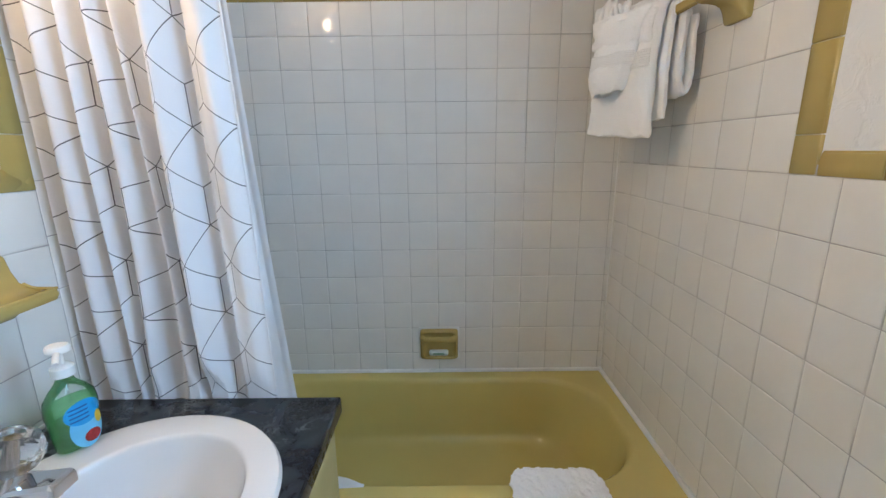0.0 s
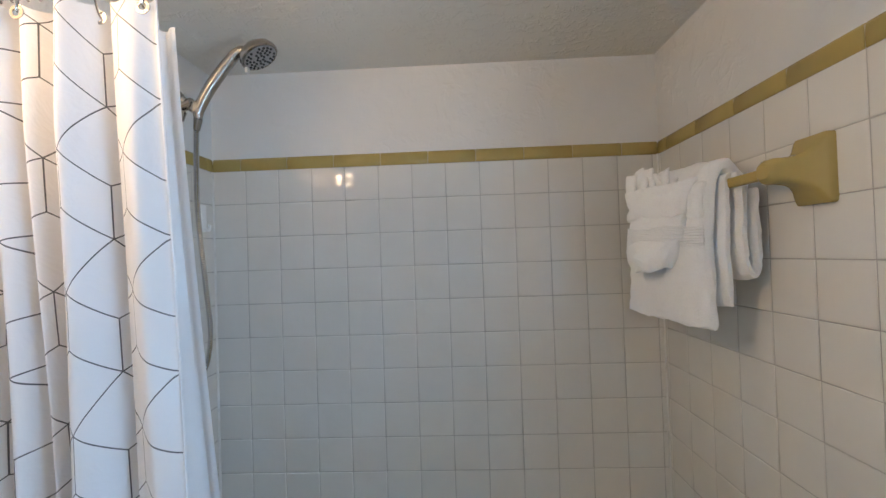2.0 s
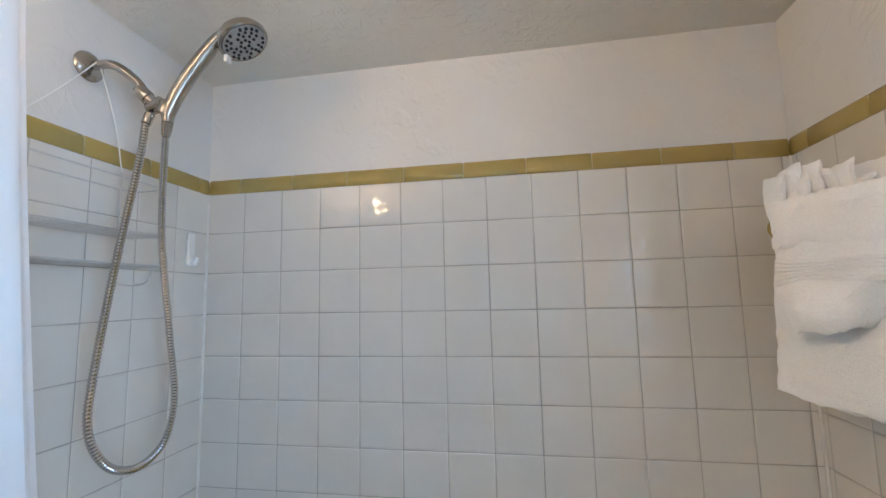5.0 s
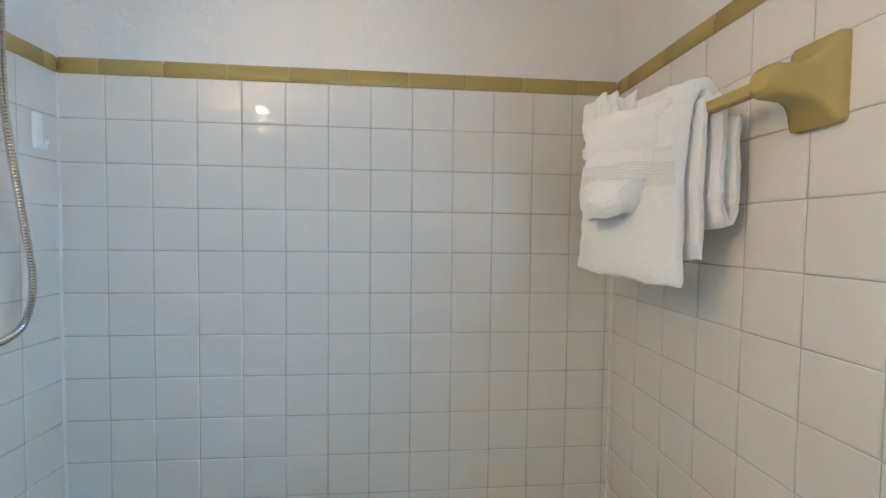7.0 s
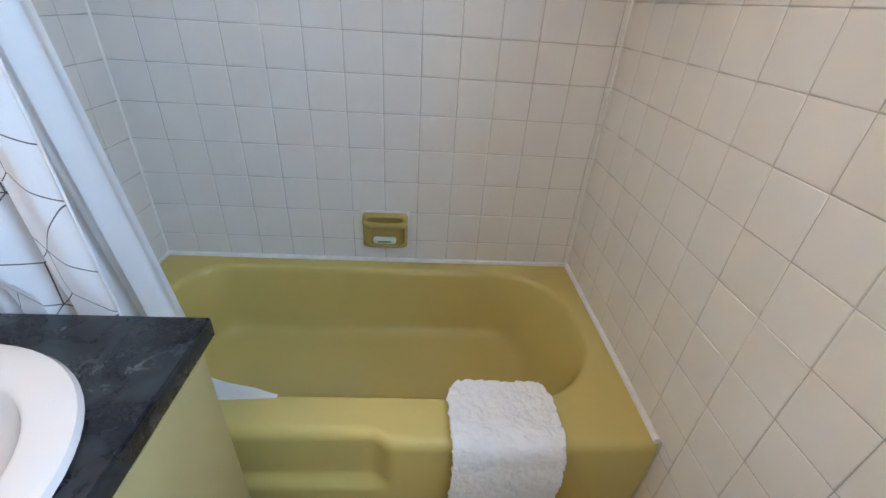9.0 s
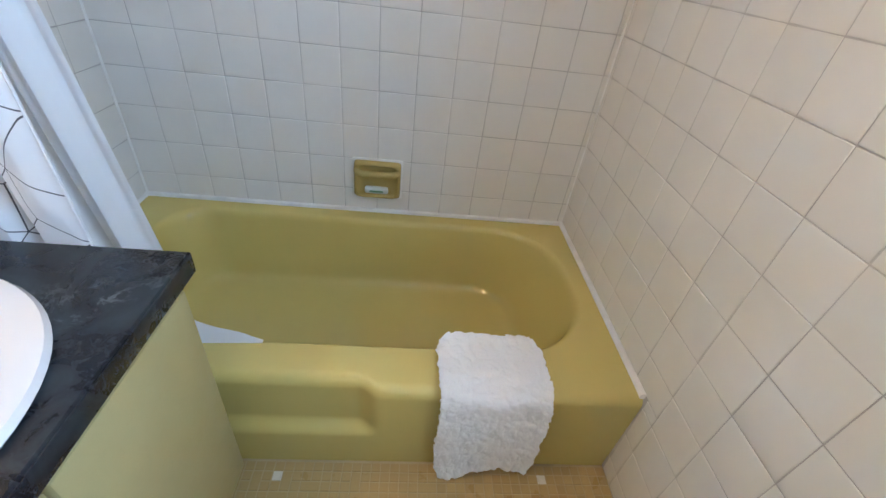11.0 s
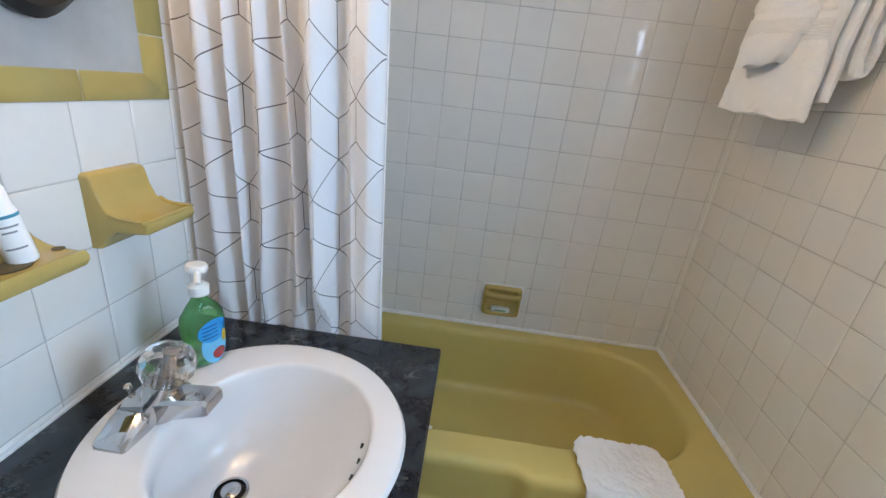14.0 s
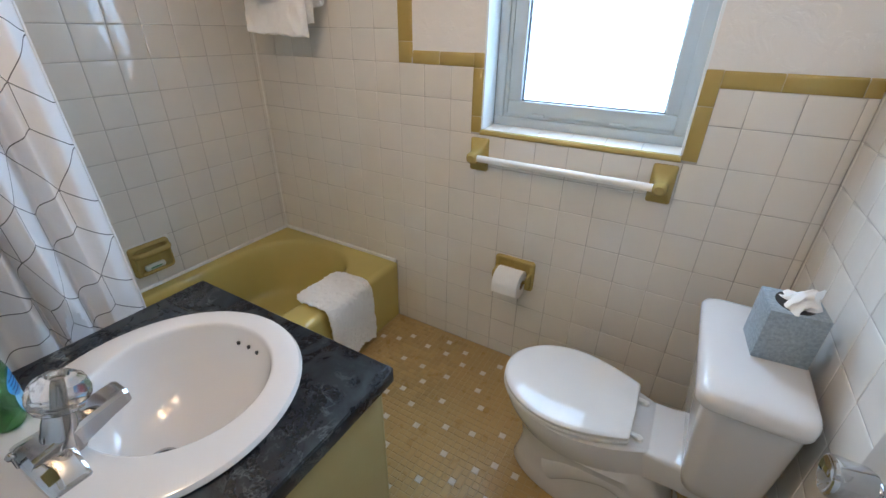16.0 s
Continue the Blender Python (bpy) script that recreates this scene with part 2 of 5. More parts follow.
def line_print(name, shift):
    """White polyester with a thin grey geometric line print: upright strokes in columns, joined by slanting ones. The UV map counts the columns from the hem."""
    m, nt, b = principled(name)
    uv = nt.nodes.new("ShaderNodeUVMap").outputs["UV"]
    C, S, E, PER, HALF = 0.085, 0.081, 0.044, 0.202, 0.0010
    sep = nt.nodes.new("ShaderNodeSeparateXYZ")
    nt.links.new(uv, sep.inputs[0])
    # fold the columns onto one cell: a from 0 (first kind of column) to 1 (second kind)
    a = mathn(nt, "PINGPONG", mathn(nt, "ADD", sep.outputs[0], 1.0), 1.0)
    au = mathn(nt, "MULTIPLY", a, C)
    v = mathn(nt, "WRAP", mathn(nt, "SUBTRACT", shift, sep.outputs[1]), PER, 0.0)

    def slant(v0, v1, off=0.0):
        """Distance from the stroke that runs from v0 at the first column to v1 at the second."""
        k = (v1 - v0) / C
        line = mathn(nt, "MULTIPLY_ADD", au, k, v0 + off)
        return mathn(nt, "MULTIPLY", mathn(nt, "ABSOLUTE", mathn(nt, "SUBTRACT", v, line)), 1 / math.sqrt(1 + k * k))

    def upright(at, v0):
        across = mathn(nt, "ABSOLUTE", mathn(nt, "SUBTRACT", au, at))
        along = mathn(nt, "ABSOLUTE", mathn(nt, "SUBTRACT", v, v0 + S / 2))
        return mathn(nt, "MAXIMUM", across, mathn(nt, "MULTIPLY", mathn(nt, "SUBTRACT", along, S / 2), 1.0))

    d = slant(0.0, E)
    for q in (slant(S, S + E), slant(PER, S + E), upright(0.0, 0.0), upright(C, E)):
        d = mathn(nt, "MINIMUM", d, q)
    line = mathn(nt, "LESS_THAN", d, HALF)
    col = mixc(nt, line, (0.83, 0.83, 0.845), (0.12, 0.12, 0.135))
    nt.links.new(col, b.inputs["Base Color"])
    b.inputs["Roughness"].default_value = 0.7
    weave = noise_tex(nt, world_pos(nt), 700, 2.0)
    soft = bumpn(nt, noise_tex(nt, world_pos(nt), 13, 4.0, 0.6, 0.6), 0.22, 0.02)
    nt.links.new(bumpn(nt, weave, 0.1, 0.001, soft), b.inputs["Normal"])
    b.inputs["Subsurface Weight"].default_value = 0.0
    tr = nt.nodes.new("ShaderNodeBsdfTranslucent")
    nt.links.new(col, tr.inputs["Color"])
    mx = nt.nodes.new("ShaderNodeMixShader")
    mx.inputs[0].default_value = 0.28
    out = nt.nodes["Material Output"]
    nt.links.new(b.outputs[0], mx.inputs[1])
    nt.links.new(tr.outputs[0], mx.inputs[2])
    nt.links.new(mx.outputs[0], out.inputs["Surface"])
    return m




def translucent_sheet(name, colour, through_=0.35):
    m, nt, b = principled(name)
    b.inputs["Base Color"].default_value = (*colour, 1)
    b.inputs["Roughness"].default_value = 0.42
    nt.links.new(bumpn(nt, noise_tex(nt, world_pos(nt), 30, 3.0), 0.12, 0.004), b.inputs["Normal"])
    tr = nt.nodes.new("ShaderNodeBsdfTranslucent")
    tr.inputs["Color"].default_value = (*colour, 1)
    mx = nt.nodes.new("ShaderNodeMixShader")
    mx.inputs[0].default_value = through_
    nt.links.new(b.outputs[0], mx.inputs[1])
    nt.links.new(tr.outputs[0], mx.inputs[2])
    nt.links.new(mx.outputs[0], nt.nodes["Material Output"].inputs["Surface"])
    return m


LINER = translucent_sheet("white vinyl liner", (0.88, 0.89, 0.91))


def clear(name, colour, rough=0.0, ior=1.45):
    m, nt, b = principled(name)
    b.inputs["Base Color"].default_value = (*colour, 1)
    b.inputs["Transmission Weight"].default_value = 1.0
    b.inputs["Roughness"].default_value = rough
    b.inputs["IOR"].default_value = ior
    return m


GLASS = clear("window glass", (0.98, 0.99, 1.0))
ACRYLIC = clear("clear faceted acrylic", (0.90, 0.90, 0.90), 0.17, 1.36)


def thin_clear(name, tint):
    """Thin clear plastic: it lets light straight through and shines by Fresnel."""
    m, nt, b = principled(name)
    b.inputs["Base Color"].default_value = (0.9, 0.92, 0.9, 1)
    b.inputs["Metallic"].default_value, b.inputs["Roughness"].default_value = 1.0, 0.06
    see = nt.nodes.new("ShaderNodeBsdfTransparent")
    see.inputs["Color"].default_value = (*tint, 1)
    fres = nt.nodes.new("ShaderNodeFresnel")
    fres.inputs["IOR"].default_value = 1.5
    mx = nt.nodes.new("ShaderNodeMixShader")
    nt.links.new(fres.outputs[0], mx.inputs[0])
    nt.links.new(see.outputs[0], mx.inputs[1])
    nt.links.new(b.outputs[0], mx.inputs[2])
    nt.links.new(mx.outputs[0], nt.nodes["Material Output"].inputs["Surface"])
    return m


PET = thin_clear("clear plastic bottle", (0.95, 0.97, 0.95))
SOAPG = translucent_sheet("green liquid soap", (0.34, 0.84, 0.36), 0.65)
SOAPG.node_tree.nodes["Principled BSDF"].inputs["Roughness"].default_value = 0.15
see_g = SOAPG.node_tree.nodes.new("ShaderNodeBsdfTransparent")
see_g.inputs["Color"].default_value = (0.72, 0.97, 0.74, 1)
for n_ in SOAPG.node_tree.nodes:
    if n_.type == "MIX_SHADER":
        n_.inputs[0].default_value = 0.72
        SOAPG.node_tree.links.new(see_g.outputs[0], n_.inputs[2])
MIRROR = surface("silvered mirror glass", (0.92, 0.93, 0.93), 0.02, 1.0, 0.99, 2, rough_var=0.0)


def glow(name, colour, power):
    m = bpy.data.materials.new(name)
    m.use_nodes = True
    nt = m.node_tree
    e = nt.nodes.new("ShaderNodeEmission")
    e.inputs["Color"].default_value, e.inputs["Strength"].default_value = (*colour, 1), power
    nt.links.new(e.outputs[0], nt.nodes["Material Output"].inputs["Surface"])
    return m


SHADEG = [glow("lit frosted lamp glass", (1.0, 0.70, 0.39), w) for w in (3.5, 52.0, 42.0)]      # the middle bulb is by far the strongest
SKYBACK = glow("bright white sky", (0.95, 0.97, 1.0), 0.80)

# ---- mesh helpers ----
def box(bm, x0, x1, y0, y1, z0, z1, bevel=0.0, seg=2):
    v = [bm.verts.new((x, y, z)) for z in (z0, z1) for y in (y0, y1) for x in (x0, x1)]
    f = [bm.faces.new([v[i] for i in q]) for q in ((0, 2, 3, 1), (4, 5, 7, 6), (0, 1, 5, 4), (2, 6, 7, 3), (0, 4, 6, 2), (1, 3, 7, 5))]
    if bevel:
        edges = list({e for q in f for e in q.edges})
        bmesh.ops.bevel(bm, geom=edges, offset=bevel, segments=seg, profile=0.5, affect="EDGES")
    return bm


def boxed(*a, **k):
    return box(bmesh.new(), *a, **k)


def loft(bm, rings, closed=True, cap0=False, cap1=False):
    """Joins rings of points, each of the same count, with quads."""
    vs = [[bm.verts.new(p) for p in r] for r in rings]
    n = len(vs[0])
    for a, b in zip(vs, vs[1:]):
        for i in range(n if closed else n - 1):
            j = (i + 1) % n
            bm.faces.new((a[i], a[j], b[j], b[i]))
    if cap0:
        bm.faces.new(vs[0][::-1])
    if cap1:
        bm.faces.new(vs[-1])
    return bm


def lathe(bm, profile, n=32, at=(0, 0, 0), axis=None, cap0=True, cap1=True):
    """Turns (radius, height) pairs round z, or round the given axis."""
    m = Matrix.Translation(at)
    if axis is not None:
        m = m @ Vector(axis).to_track_quat("Z", "Y").to_matrix().to_4x4()
    rings = [[m @ Vector((r * math.cos(math.tau * i / n), r * math.sin(math.tau * i / n), h)) for i in range(n)] for r, h in profile]
    return loft(bm, rings, True, cap0, cap1)


def smooth_path(pts, steps=8):
    """Catmull-Rom through the points."""
    p = [Vector(q) for q in pts]
    p = [2 * p[0] - p[1]] + p + [2 * p[-1] - p[-2]]
    out = []
    for a, b, c, d in zip(p, p[1:], p[2:], p[3:]):
        for k in range(steps):
            t = k / steps
            out.append(0.5 * (2 * b + (c - a) * t + (2 * a - 5 * b + 4 * c - d) * t * t + (3 * b - a - 3 * c + d) * t ** 3))
    return out + [p[-2]]


def tube(bm, pts, radius, n=10, ridge=0.0, caps=True):
    """A round tube along points; ridge: every other ring is thinner by so much, as in a metal hose."""
    pts = [Vector(q) for q in pts]
    t0 = (pts[1] - pts[0]).normalized()
    side = t0.orthogonal().normalized()
    rings = []
    for i, q in enumerate(pts):
        t = (pts[min(i + 1, len(pts) - 1)] - pts[max(i - 1, 0)]).normalized()
        side = (side - t * side.dot(t)).normalized()
        up = t.cross(side)
        r = radius[i] if isinstance(radius, (list, tuple)) else radius
        r -= ridge * (i % 2)
        rings.append([q + r * (math.cos(math.tau * k / n) * side + math.sin(math.tau * k / n) * up) for k in range(n)])
    return loft(bm, rings, True, caps, caps)


def resample(pts, step):
    out, acc = [Vector(pts[0])], 0.0
    for a, b in zip(pts, pts[1:]):
        d = (b - a).length
        while d > 0 and acc + d >= step:
            k = (step - acc) / d
            a = a + (b - a) * k
            out.append(a.copy())
            d, acc = (b - a).length, 0.0
        acc += d
    return out


def rounded_rect(x0, x1, y0, y1, r, n=10, z=0.0):
    out = []
    for cx, cy, a0 in ((x1 - r, y1 - r, 0), (x0 + r, y1 - r, 90), (x0 + r, y0 + r, 180), (x1 - r, y0 + r, 270)):
        for k in range(n):
            a = radians(a0 + 90 * k / (n - 1))
            out.append((cx + r * math.cos(a), cy + r * math.sin(a), z))
    return out


def oval(cx, cy, rx, ry, z, n=48, power=2.0):
    out = []
    for k in range(n):
        a = math.tau * k / n
        c, s = math.cos(a), math.sin(a)
        out.append((cx + rx * math.copysign(abs(c) ** (2 / power), c), cy + ry * math.copysign(abs(s) ** (2 / power), s), z))
    return out


def wobble(bm, amount, scale, seed=0.0):
    for v in bm.verts:
        v.co += amount * noise.noise_vector(v.co * scale + Vector((seed, seed * 1.7, 3.1)))
    return bm


def mesh_of(bm, name, material, flat=False):
    bmesh.ops.recalc_face_normals(bm, faces=bm.faces)
    me = bpy.data.meshes.new(name)
    bm.to_mesh(me)
    bm.free()
    me.materials.append(material)
    if not flat:
        for poly in me.polygons:
            poly.use_smooth = True
        me.set_sharp_from_angle(angle=radians(40))
    return me


def part(name, bm, material, parent=None, label="", flat=False):
    ob = new(name, mesh_of(bm, name, material, flat))
    ob.parent = parent
    return tagged(ob, label)


def thing(name, label, category, group="", kind=""):
    return tagged(new(name), label, category, group, kind)


def structure(name, bm, material, label):
    return tagged(part(name, bm, material), label, name.split("_")[0], kind="structure")


# ---- shell of the room ----
G = 0.0012      # grout lies so far behind the tile faces
wall_back = structure("wall_back", boxed(XL - 0.12, XR + 0.2, G, 0.12, -0.1, ZB + 0.02), GROUT, "alcove back wall of white square tiles, cement joints")
wall_left = structure("wall_left", boxed(XL - 0.12, XL - G, YN, 0.0, -0.1, ZB + 0.02), GROUT, "white tiled wall behind the vanity and shower")
wall_near = structure("wall_near", boxed(-0.72, XR, YN - 0.12, YN - G, -0.1, ZL + 0.02), GROUT, "white tiled wall behind the toilet tank")
bm = bmesh.new()
for y0, y1, z0, z1 in ((YN - 0.12, 0.0, -0.1, 1.0), (-1.2, 0.0, 1.0, ZL + 0.02), (-0.87, 0.0, ZL + 0.02, ZB + 0.02), (YN - 0.12, WY0 - 0.005, 1.0, ZL + 0.02)):
    box(bm, XR + G, XR + 0.2, y0, y1, z0, z1)
wall_right = structure("wall_right", bm, GROUT, "cream white tiled wall with a window opening")

bm = bmesh.new()
box(bm, XL - 0.12, XR + 0.2, 0.004, 0.12, ZB + 0.02, CEIL + 0.02)
box(bm, XL - 0.12, XL - 0.004, YN - 0.12, 0.004, ZB + 0.02, CEIL + 0.02)
box(bm, XL - 0.12, XL - 0.004, YN - 0.12, -0.85, ZL + 0.02, ZB + 0.02)
plaster_left = structure("wall_left_painted", bm, WALLP, "white textured plaster above the tiles")
bm = bmesh.new()
box(bm, XR + 0.004, XR + 0.2, -0.87, 0.004, ZB + 0.02, CEIL + 0.02)
box(bm, XR + 0.004, XR + 0.2, WY1, -0.87, ZL + 0.02, CEIL + 0.02)
box(bm, XR + 0.004, XR + 0.2, YN - 0.12, WY0, ZL + 0.02, CEIL + 0.02)
box(bm, XR + 0.004, XR + 0.2, WY0, WY1, WZ1, CEIL + 0.02)
plaster_right = structure("wall_right_painted", bm, WALLP, "white textured plaster round the window")
bm = bmesh.new()
box(bm, -0.72, XR + 0.004, YN - 0.12, YN - 0.004, ZL + 0.02, CEIL + 0.02)
box(bm, XL - 0.004, -0.72, YN - 0.12, YN - 0.004, 2.04, CEIL + 0.02)
plaster_near = structure("wall_near_painted", bm, WALLP, "white textured plaster above the door and toilet")
structure("ceiling", boxed(XL - 0.12, XR + 0.2, YN - 0.12, 0.12, CEIL, CEIL + 0.1), CEILP, "white ceiling with a rough trowelled texture")
floor = structure("floor", boxed(XL - 0.12, XR + 0.2, YN - 0.12, 0.12, -0.1, -0.0015), FLOORG, "tan and white ceramic mosaic floor")

# white caulk in the alcove corners and along the tub
bm = bmesh.new()
tube(bm, [(XR - 0.0005, -0.0005, RIM), (XR - 0.0005, -0.0005, ZB)], 0.004, 8)
tube(bm, [(XL + 0.0005, -0.0005, RIM), (XL + 0.0005, -0.0005, ZB)], 0.0045, 8)
tube(bm, [(XL, -0.006, RIM + 0.003), (-0.8, -0.006, RIM + 0.002), (XR, -0.006, RIM + 0.003)], 0.0095, 8)
tube(bm, [(XR - 0.004, 0.0, RIM + 0.003), (XR - 0.004, -0.4, RIM + 0.003), (XR - 0.005, TUBY + 0.01, RIM + 0.002)], 0.0105, 8)
tube(bm, [(XL + 0.004, 0.0, RIM + 0.003), (XL + 0.004, -0.65, RIM + 0.003)], 0.007, 8)
structure("trim_caulk", wobble(bm, 0.0015, 40), CAULK, "white caulk bead where tub meets tile")

# door behind the camera
bm = boxed(XL + 0.032, -0.802, YN - 0.03, YN + 0.010, 0.005, 2.03, 0.003)
for x0, x1 in ((-1.40, -1.20), (-1.11, -0.91)):
    for z0, z1 in ((0.2, 0.85), (1.05, 1.85)):
        box(bm, x0, x1, YN + 0.008, YN + 0.016, z0, z1, 0.004)
door = structure("door_1", bm, DOORW, "off-white painted panel door, closed")
bm = bmesh.new()
box(bm, XL, XL + 0.03, YN - 0.06, YN + 0.016, 0, 2.03, 0.003)
box(bm, -0.80, -0.722, YN - 0.06, YN + 0.016, 0, 2.03, 0.003)
box(bm, XL, -0.722, YN - 0.06, YN + 0.012, 2.032, 2.10, 0.003)
structure("trim_door", bm, DOORW, "off-white painted door casing")
part("door_knob", lathe(bmesh.new(), [(0.034, 0.0), (0.034, 0.004), (0.014, 0.012), (0.014, 0.046), (0.024, 0.054), (0.0275, 0.062), (0.0290, 0.094), (0.0275, 0.100), (0.025, 0.1015), (0.0225, 0.099), (0.012, 0.093), (0.002, 0.092)], 32, (-0.862, YN + 0.010, 0.830), (0, 1, 0)), CHROME, door, "polished chrome knob")

# ---- the tub ----
tub = thing("bathtub", "mustard yellow enamelled alcove tub with a stepped apron", "bathtub")


def tub_ring(x0, x1, y0, y1, r_left, r_right, z, n=12):
    out = []
    for cx, cy, r, a0 in ((x1 - r_right, y1 - r_right, r_right, 0), (x0 + r_left, y1 - r_left, r_left, 90), (x0 + r_left, y0 + r_left, r_left, 180), (x1 - r_right, y0 + r_right, r_right, 270)):
        for k in range(n):
            a = radians(a0 + 90 * k / (n - 1))
            out.append((cx + r * math.cos(a), cy + r * math.sin(a), z))
    return out


ax0, ax1 = XL + 0.002, XR - 0.002
bm = loft(bmesh.new(), [
    tub_ring(ax0, ax1, TUBY + 0.066, -0.001, 0.004, 0.004, RIM - 0.012),
    tub_ring(ax0, ax1, TUBY + 0.066, -0.001, 0.004, 0.004, RIM - 0.0004),
    tub_ring(-1.404, -0.036, -0.660, -0.054, 0.13, 0.245, RIM - 0.0006),
    tub_ring(-1.397, -0.044, -0.654, -0.060, 0.13, 0.24, RIM - 0.003),
    tub_ring(-1.390, -0.053, -0.647, -0.067, 0.13, 0.236, RIM - 0.011),
    tub_ring(-1.385, -0.060, -0.643, -0.072, 0.13, 0.233, RIM - 0.026),
    tub_ring(-1.362, -0.106, -0.630, -0.086, 0.128, 0.212, 0.19),
    tub_ring(-1.340, -0.152, -0.618, -0.099, 0.122, 0.190, 0.092),
    tub_ring(-1.334, -0.163, -0.614, -0.103, 0.120, 0.184, 0.074),
    tub_ring(-1.326, -0.174, -0.607, -0.110, 0.115, 0.178, 0.061),
    tub_ring(-1.312, -0.190, -0.594, -0.123, 0.105, 0.168, 0.052),
    tub_ring(-1.285, -0.220, -0.568, -0.149, 0.085, 0.145, 0.047),
    tub_ring(-1.000, -0.500, -0.400, -0.300, 0.04, 0.04, 0.040)], True, False, True)
part("basin", bm, TUBC, tub)

# apron: the left two thirds are set back in a shallow panel
def apron_y(x, z):
    def soft(t):
        t = min(max(t, 0.0), 1.0)
        return t * t * (3 - 2 * t)
    side = soft((-0.622 - x) / 0.055)
    low = soft((z - 0.130) / 0.040)
    back = 0.027 * side * low
    return TUBY + back + 0.004 * (1 - z / RIM)


ROLL = 0.030       # radius of the rolled front edge
xs = [ax0 + (ax1 - ax0) * i / 130 for i in range(131)]
zs = [0.0015 + (RIM - ROLL - 0.0015) * (i / 44) for i in range(45)]
rows_ = [[(x, apron_y(x, z), z) for x in xs] for z in zs]
for a in range(10, 91, 10):
    c, s_ = math.cos(radians(a)), math.sin(radians(a))
    rows_.append([(x, apron_y(x, RIM - ROLL) + ROLL * (1 - c), RIM - ROLL + ROLL * s_) for x in xs])
rows_.append([(x, TUBY + 0.072, RIM) for x in xs])
bm = loft(bmesh.new(), rows_, False)
part("apron", bm, TUBC, tub)
drain = part("overflow_plate", lathe(bmesh.new(), [(0.032, 0), (0.030, 0.005), (0.012, 0.008)], 24, (-1.368, -0.36, 0.215), (1, 0, 0.25)), CHROME, tub)

# ---- vanity ----
CX1, CY0, CY1, CZ = -0.921, -1.474, -0.828, 0.731
vanity = thing("vanity_cabinet", "mustard painted vanity cabinet under the dark countertop", "cabinet")
for y in (CY0 + 0.014, CY1 - 0.032):
    part("side_panel", boxed(XL + 0.003, -0.952, y, y + 0.016, 0.09, CZ - 0.041, 0.0015), PAINTY, vanity)
part("bottom_panel", boxed(XL + 0.003, -0.952, CY0 + 0.030, CY1 - 0.032, 0.09, 0.106), PAINTY, vanity)
part("face_frame", boxed(-0.968, -0.952, CY0 + 0.030, CY1 - 0.032, 0.106, CZ - 0.041), PAINTY, vanity)
part("toe_kick", boxed(XL + 0.003, -1.02, CY0 + 0.016, CY1 - 0.018, 0.0, 0.09), PAINTY, vanity)
for y0, y1, ky in ((CY0 + 0.022, -1.155, -1.185), (-1.149, CY1 - 0.022, -1.119)):
    d = part("cabinet_door", boxed(-0.952, -0.934, y0, y1, 0.11, CZ - 0.062, 0.004), PAINTY, vanity)
    part("knob", lathe(bmesh.new(), [(0.008, 0), (0.006, 0.010), (0.014, 0.018), (0.0155, 0.024), (0.010, 0.029), (0.002, 0.030)], 20, (-0.934, ky, 0.50), (1, 0, 0)), CHROME, d, "chrome cabinet knob")

SX, SY = -1.197, -1.150
bm = bmesh.new()
hole = oval(SX, SY, 0.222, 0.222, CZ, 48)
outer = []
for k in range(48):
    a = math.tau * k / 48
    c, s_ = math.cos(a), math.sin(a)
    kx = ((CX1 if c > 0 else XL + 0.006) - SX) / c if abs(c) > 1e-6 else 1e9
    ky = ((CY1 if s_ > 0 else CY0) - SY) / s_ if abs(s_) > 1e-6 else 1e9
    r = min(kx, ky)
    outer.append((SX + r * c, SY + r * s_, CZ))
for cx_, cy_ in ((CX1, CY1), (CX1, CY0), (XL + 0.006, CY0), (XL + 0.006, CY1)):
    i = min(range(48), key=lambda k: (outer[k][0] - cx_) ** 2 + (outer[k][1] - cy_) ** 2)
    outer[i] = (cx_, cy_, CZ)
low = lambda r, z: [(x, y, z) for x, y, _ in r]
inn = lambda r, e: [(SX + (x - SX) * (1 - e), SY + (y - SY) * (1 - e), z) for x, y, z in r]
loft(bm, [low(hole, CZ - 0.04), hole, inn(outer, 0.008), low(inn(outer, 0.002), CZ - 0.0015), low(outer, CZ - 0.005), low(outer, CZ - 0.037), low(inn(outer, 0.006), CZ - 0.04), low(hole, CZ - 0.04)])
counter = thing("countertop", "dark green black marble patterned laminate vanity top", "countertop")
part("slab", bm, MARBLE, counter)
part("edge_strip", boxed(CX1 - 0.001, CX1 + 0.0015, CY0 + 0.002, CY1 - 0.002, CZ - 0.037, CZ - 0.004, 0.0008), MARBLE, counter)
for y in (CY0 - 0.0015, CY1 - 0.001):
    part("edge_strip", boxed(XL + 0.016, CX1 - 0.002, y, y + 0.0025, CZ - 0.037, CZ - 0.004, 0.0008), MARBLE, counter)
backsplash = tagged(part("backsplash_trim", boxed(XL + 0.0005, XL + 0.0065, CY0, CY1, CZ - 0.04, CZ + 0.005, 0.0015), CAULK), "white caulked strip behind the countertop", "trim", kind="structure")

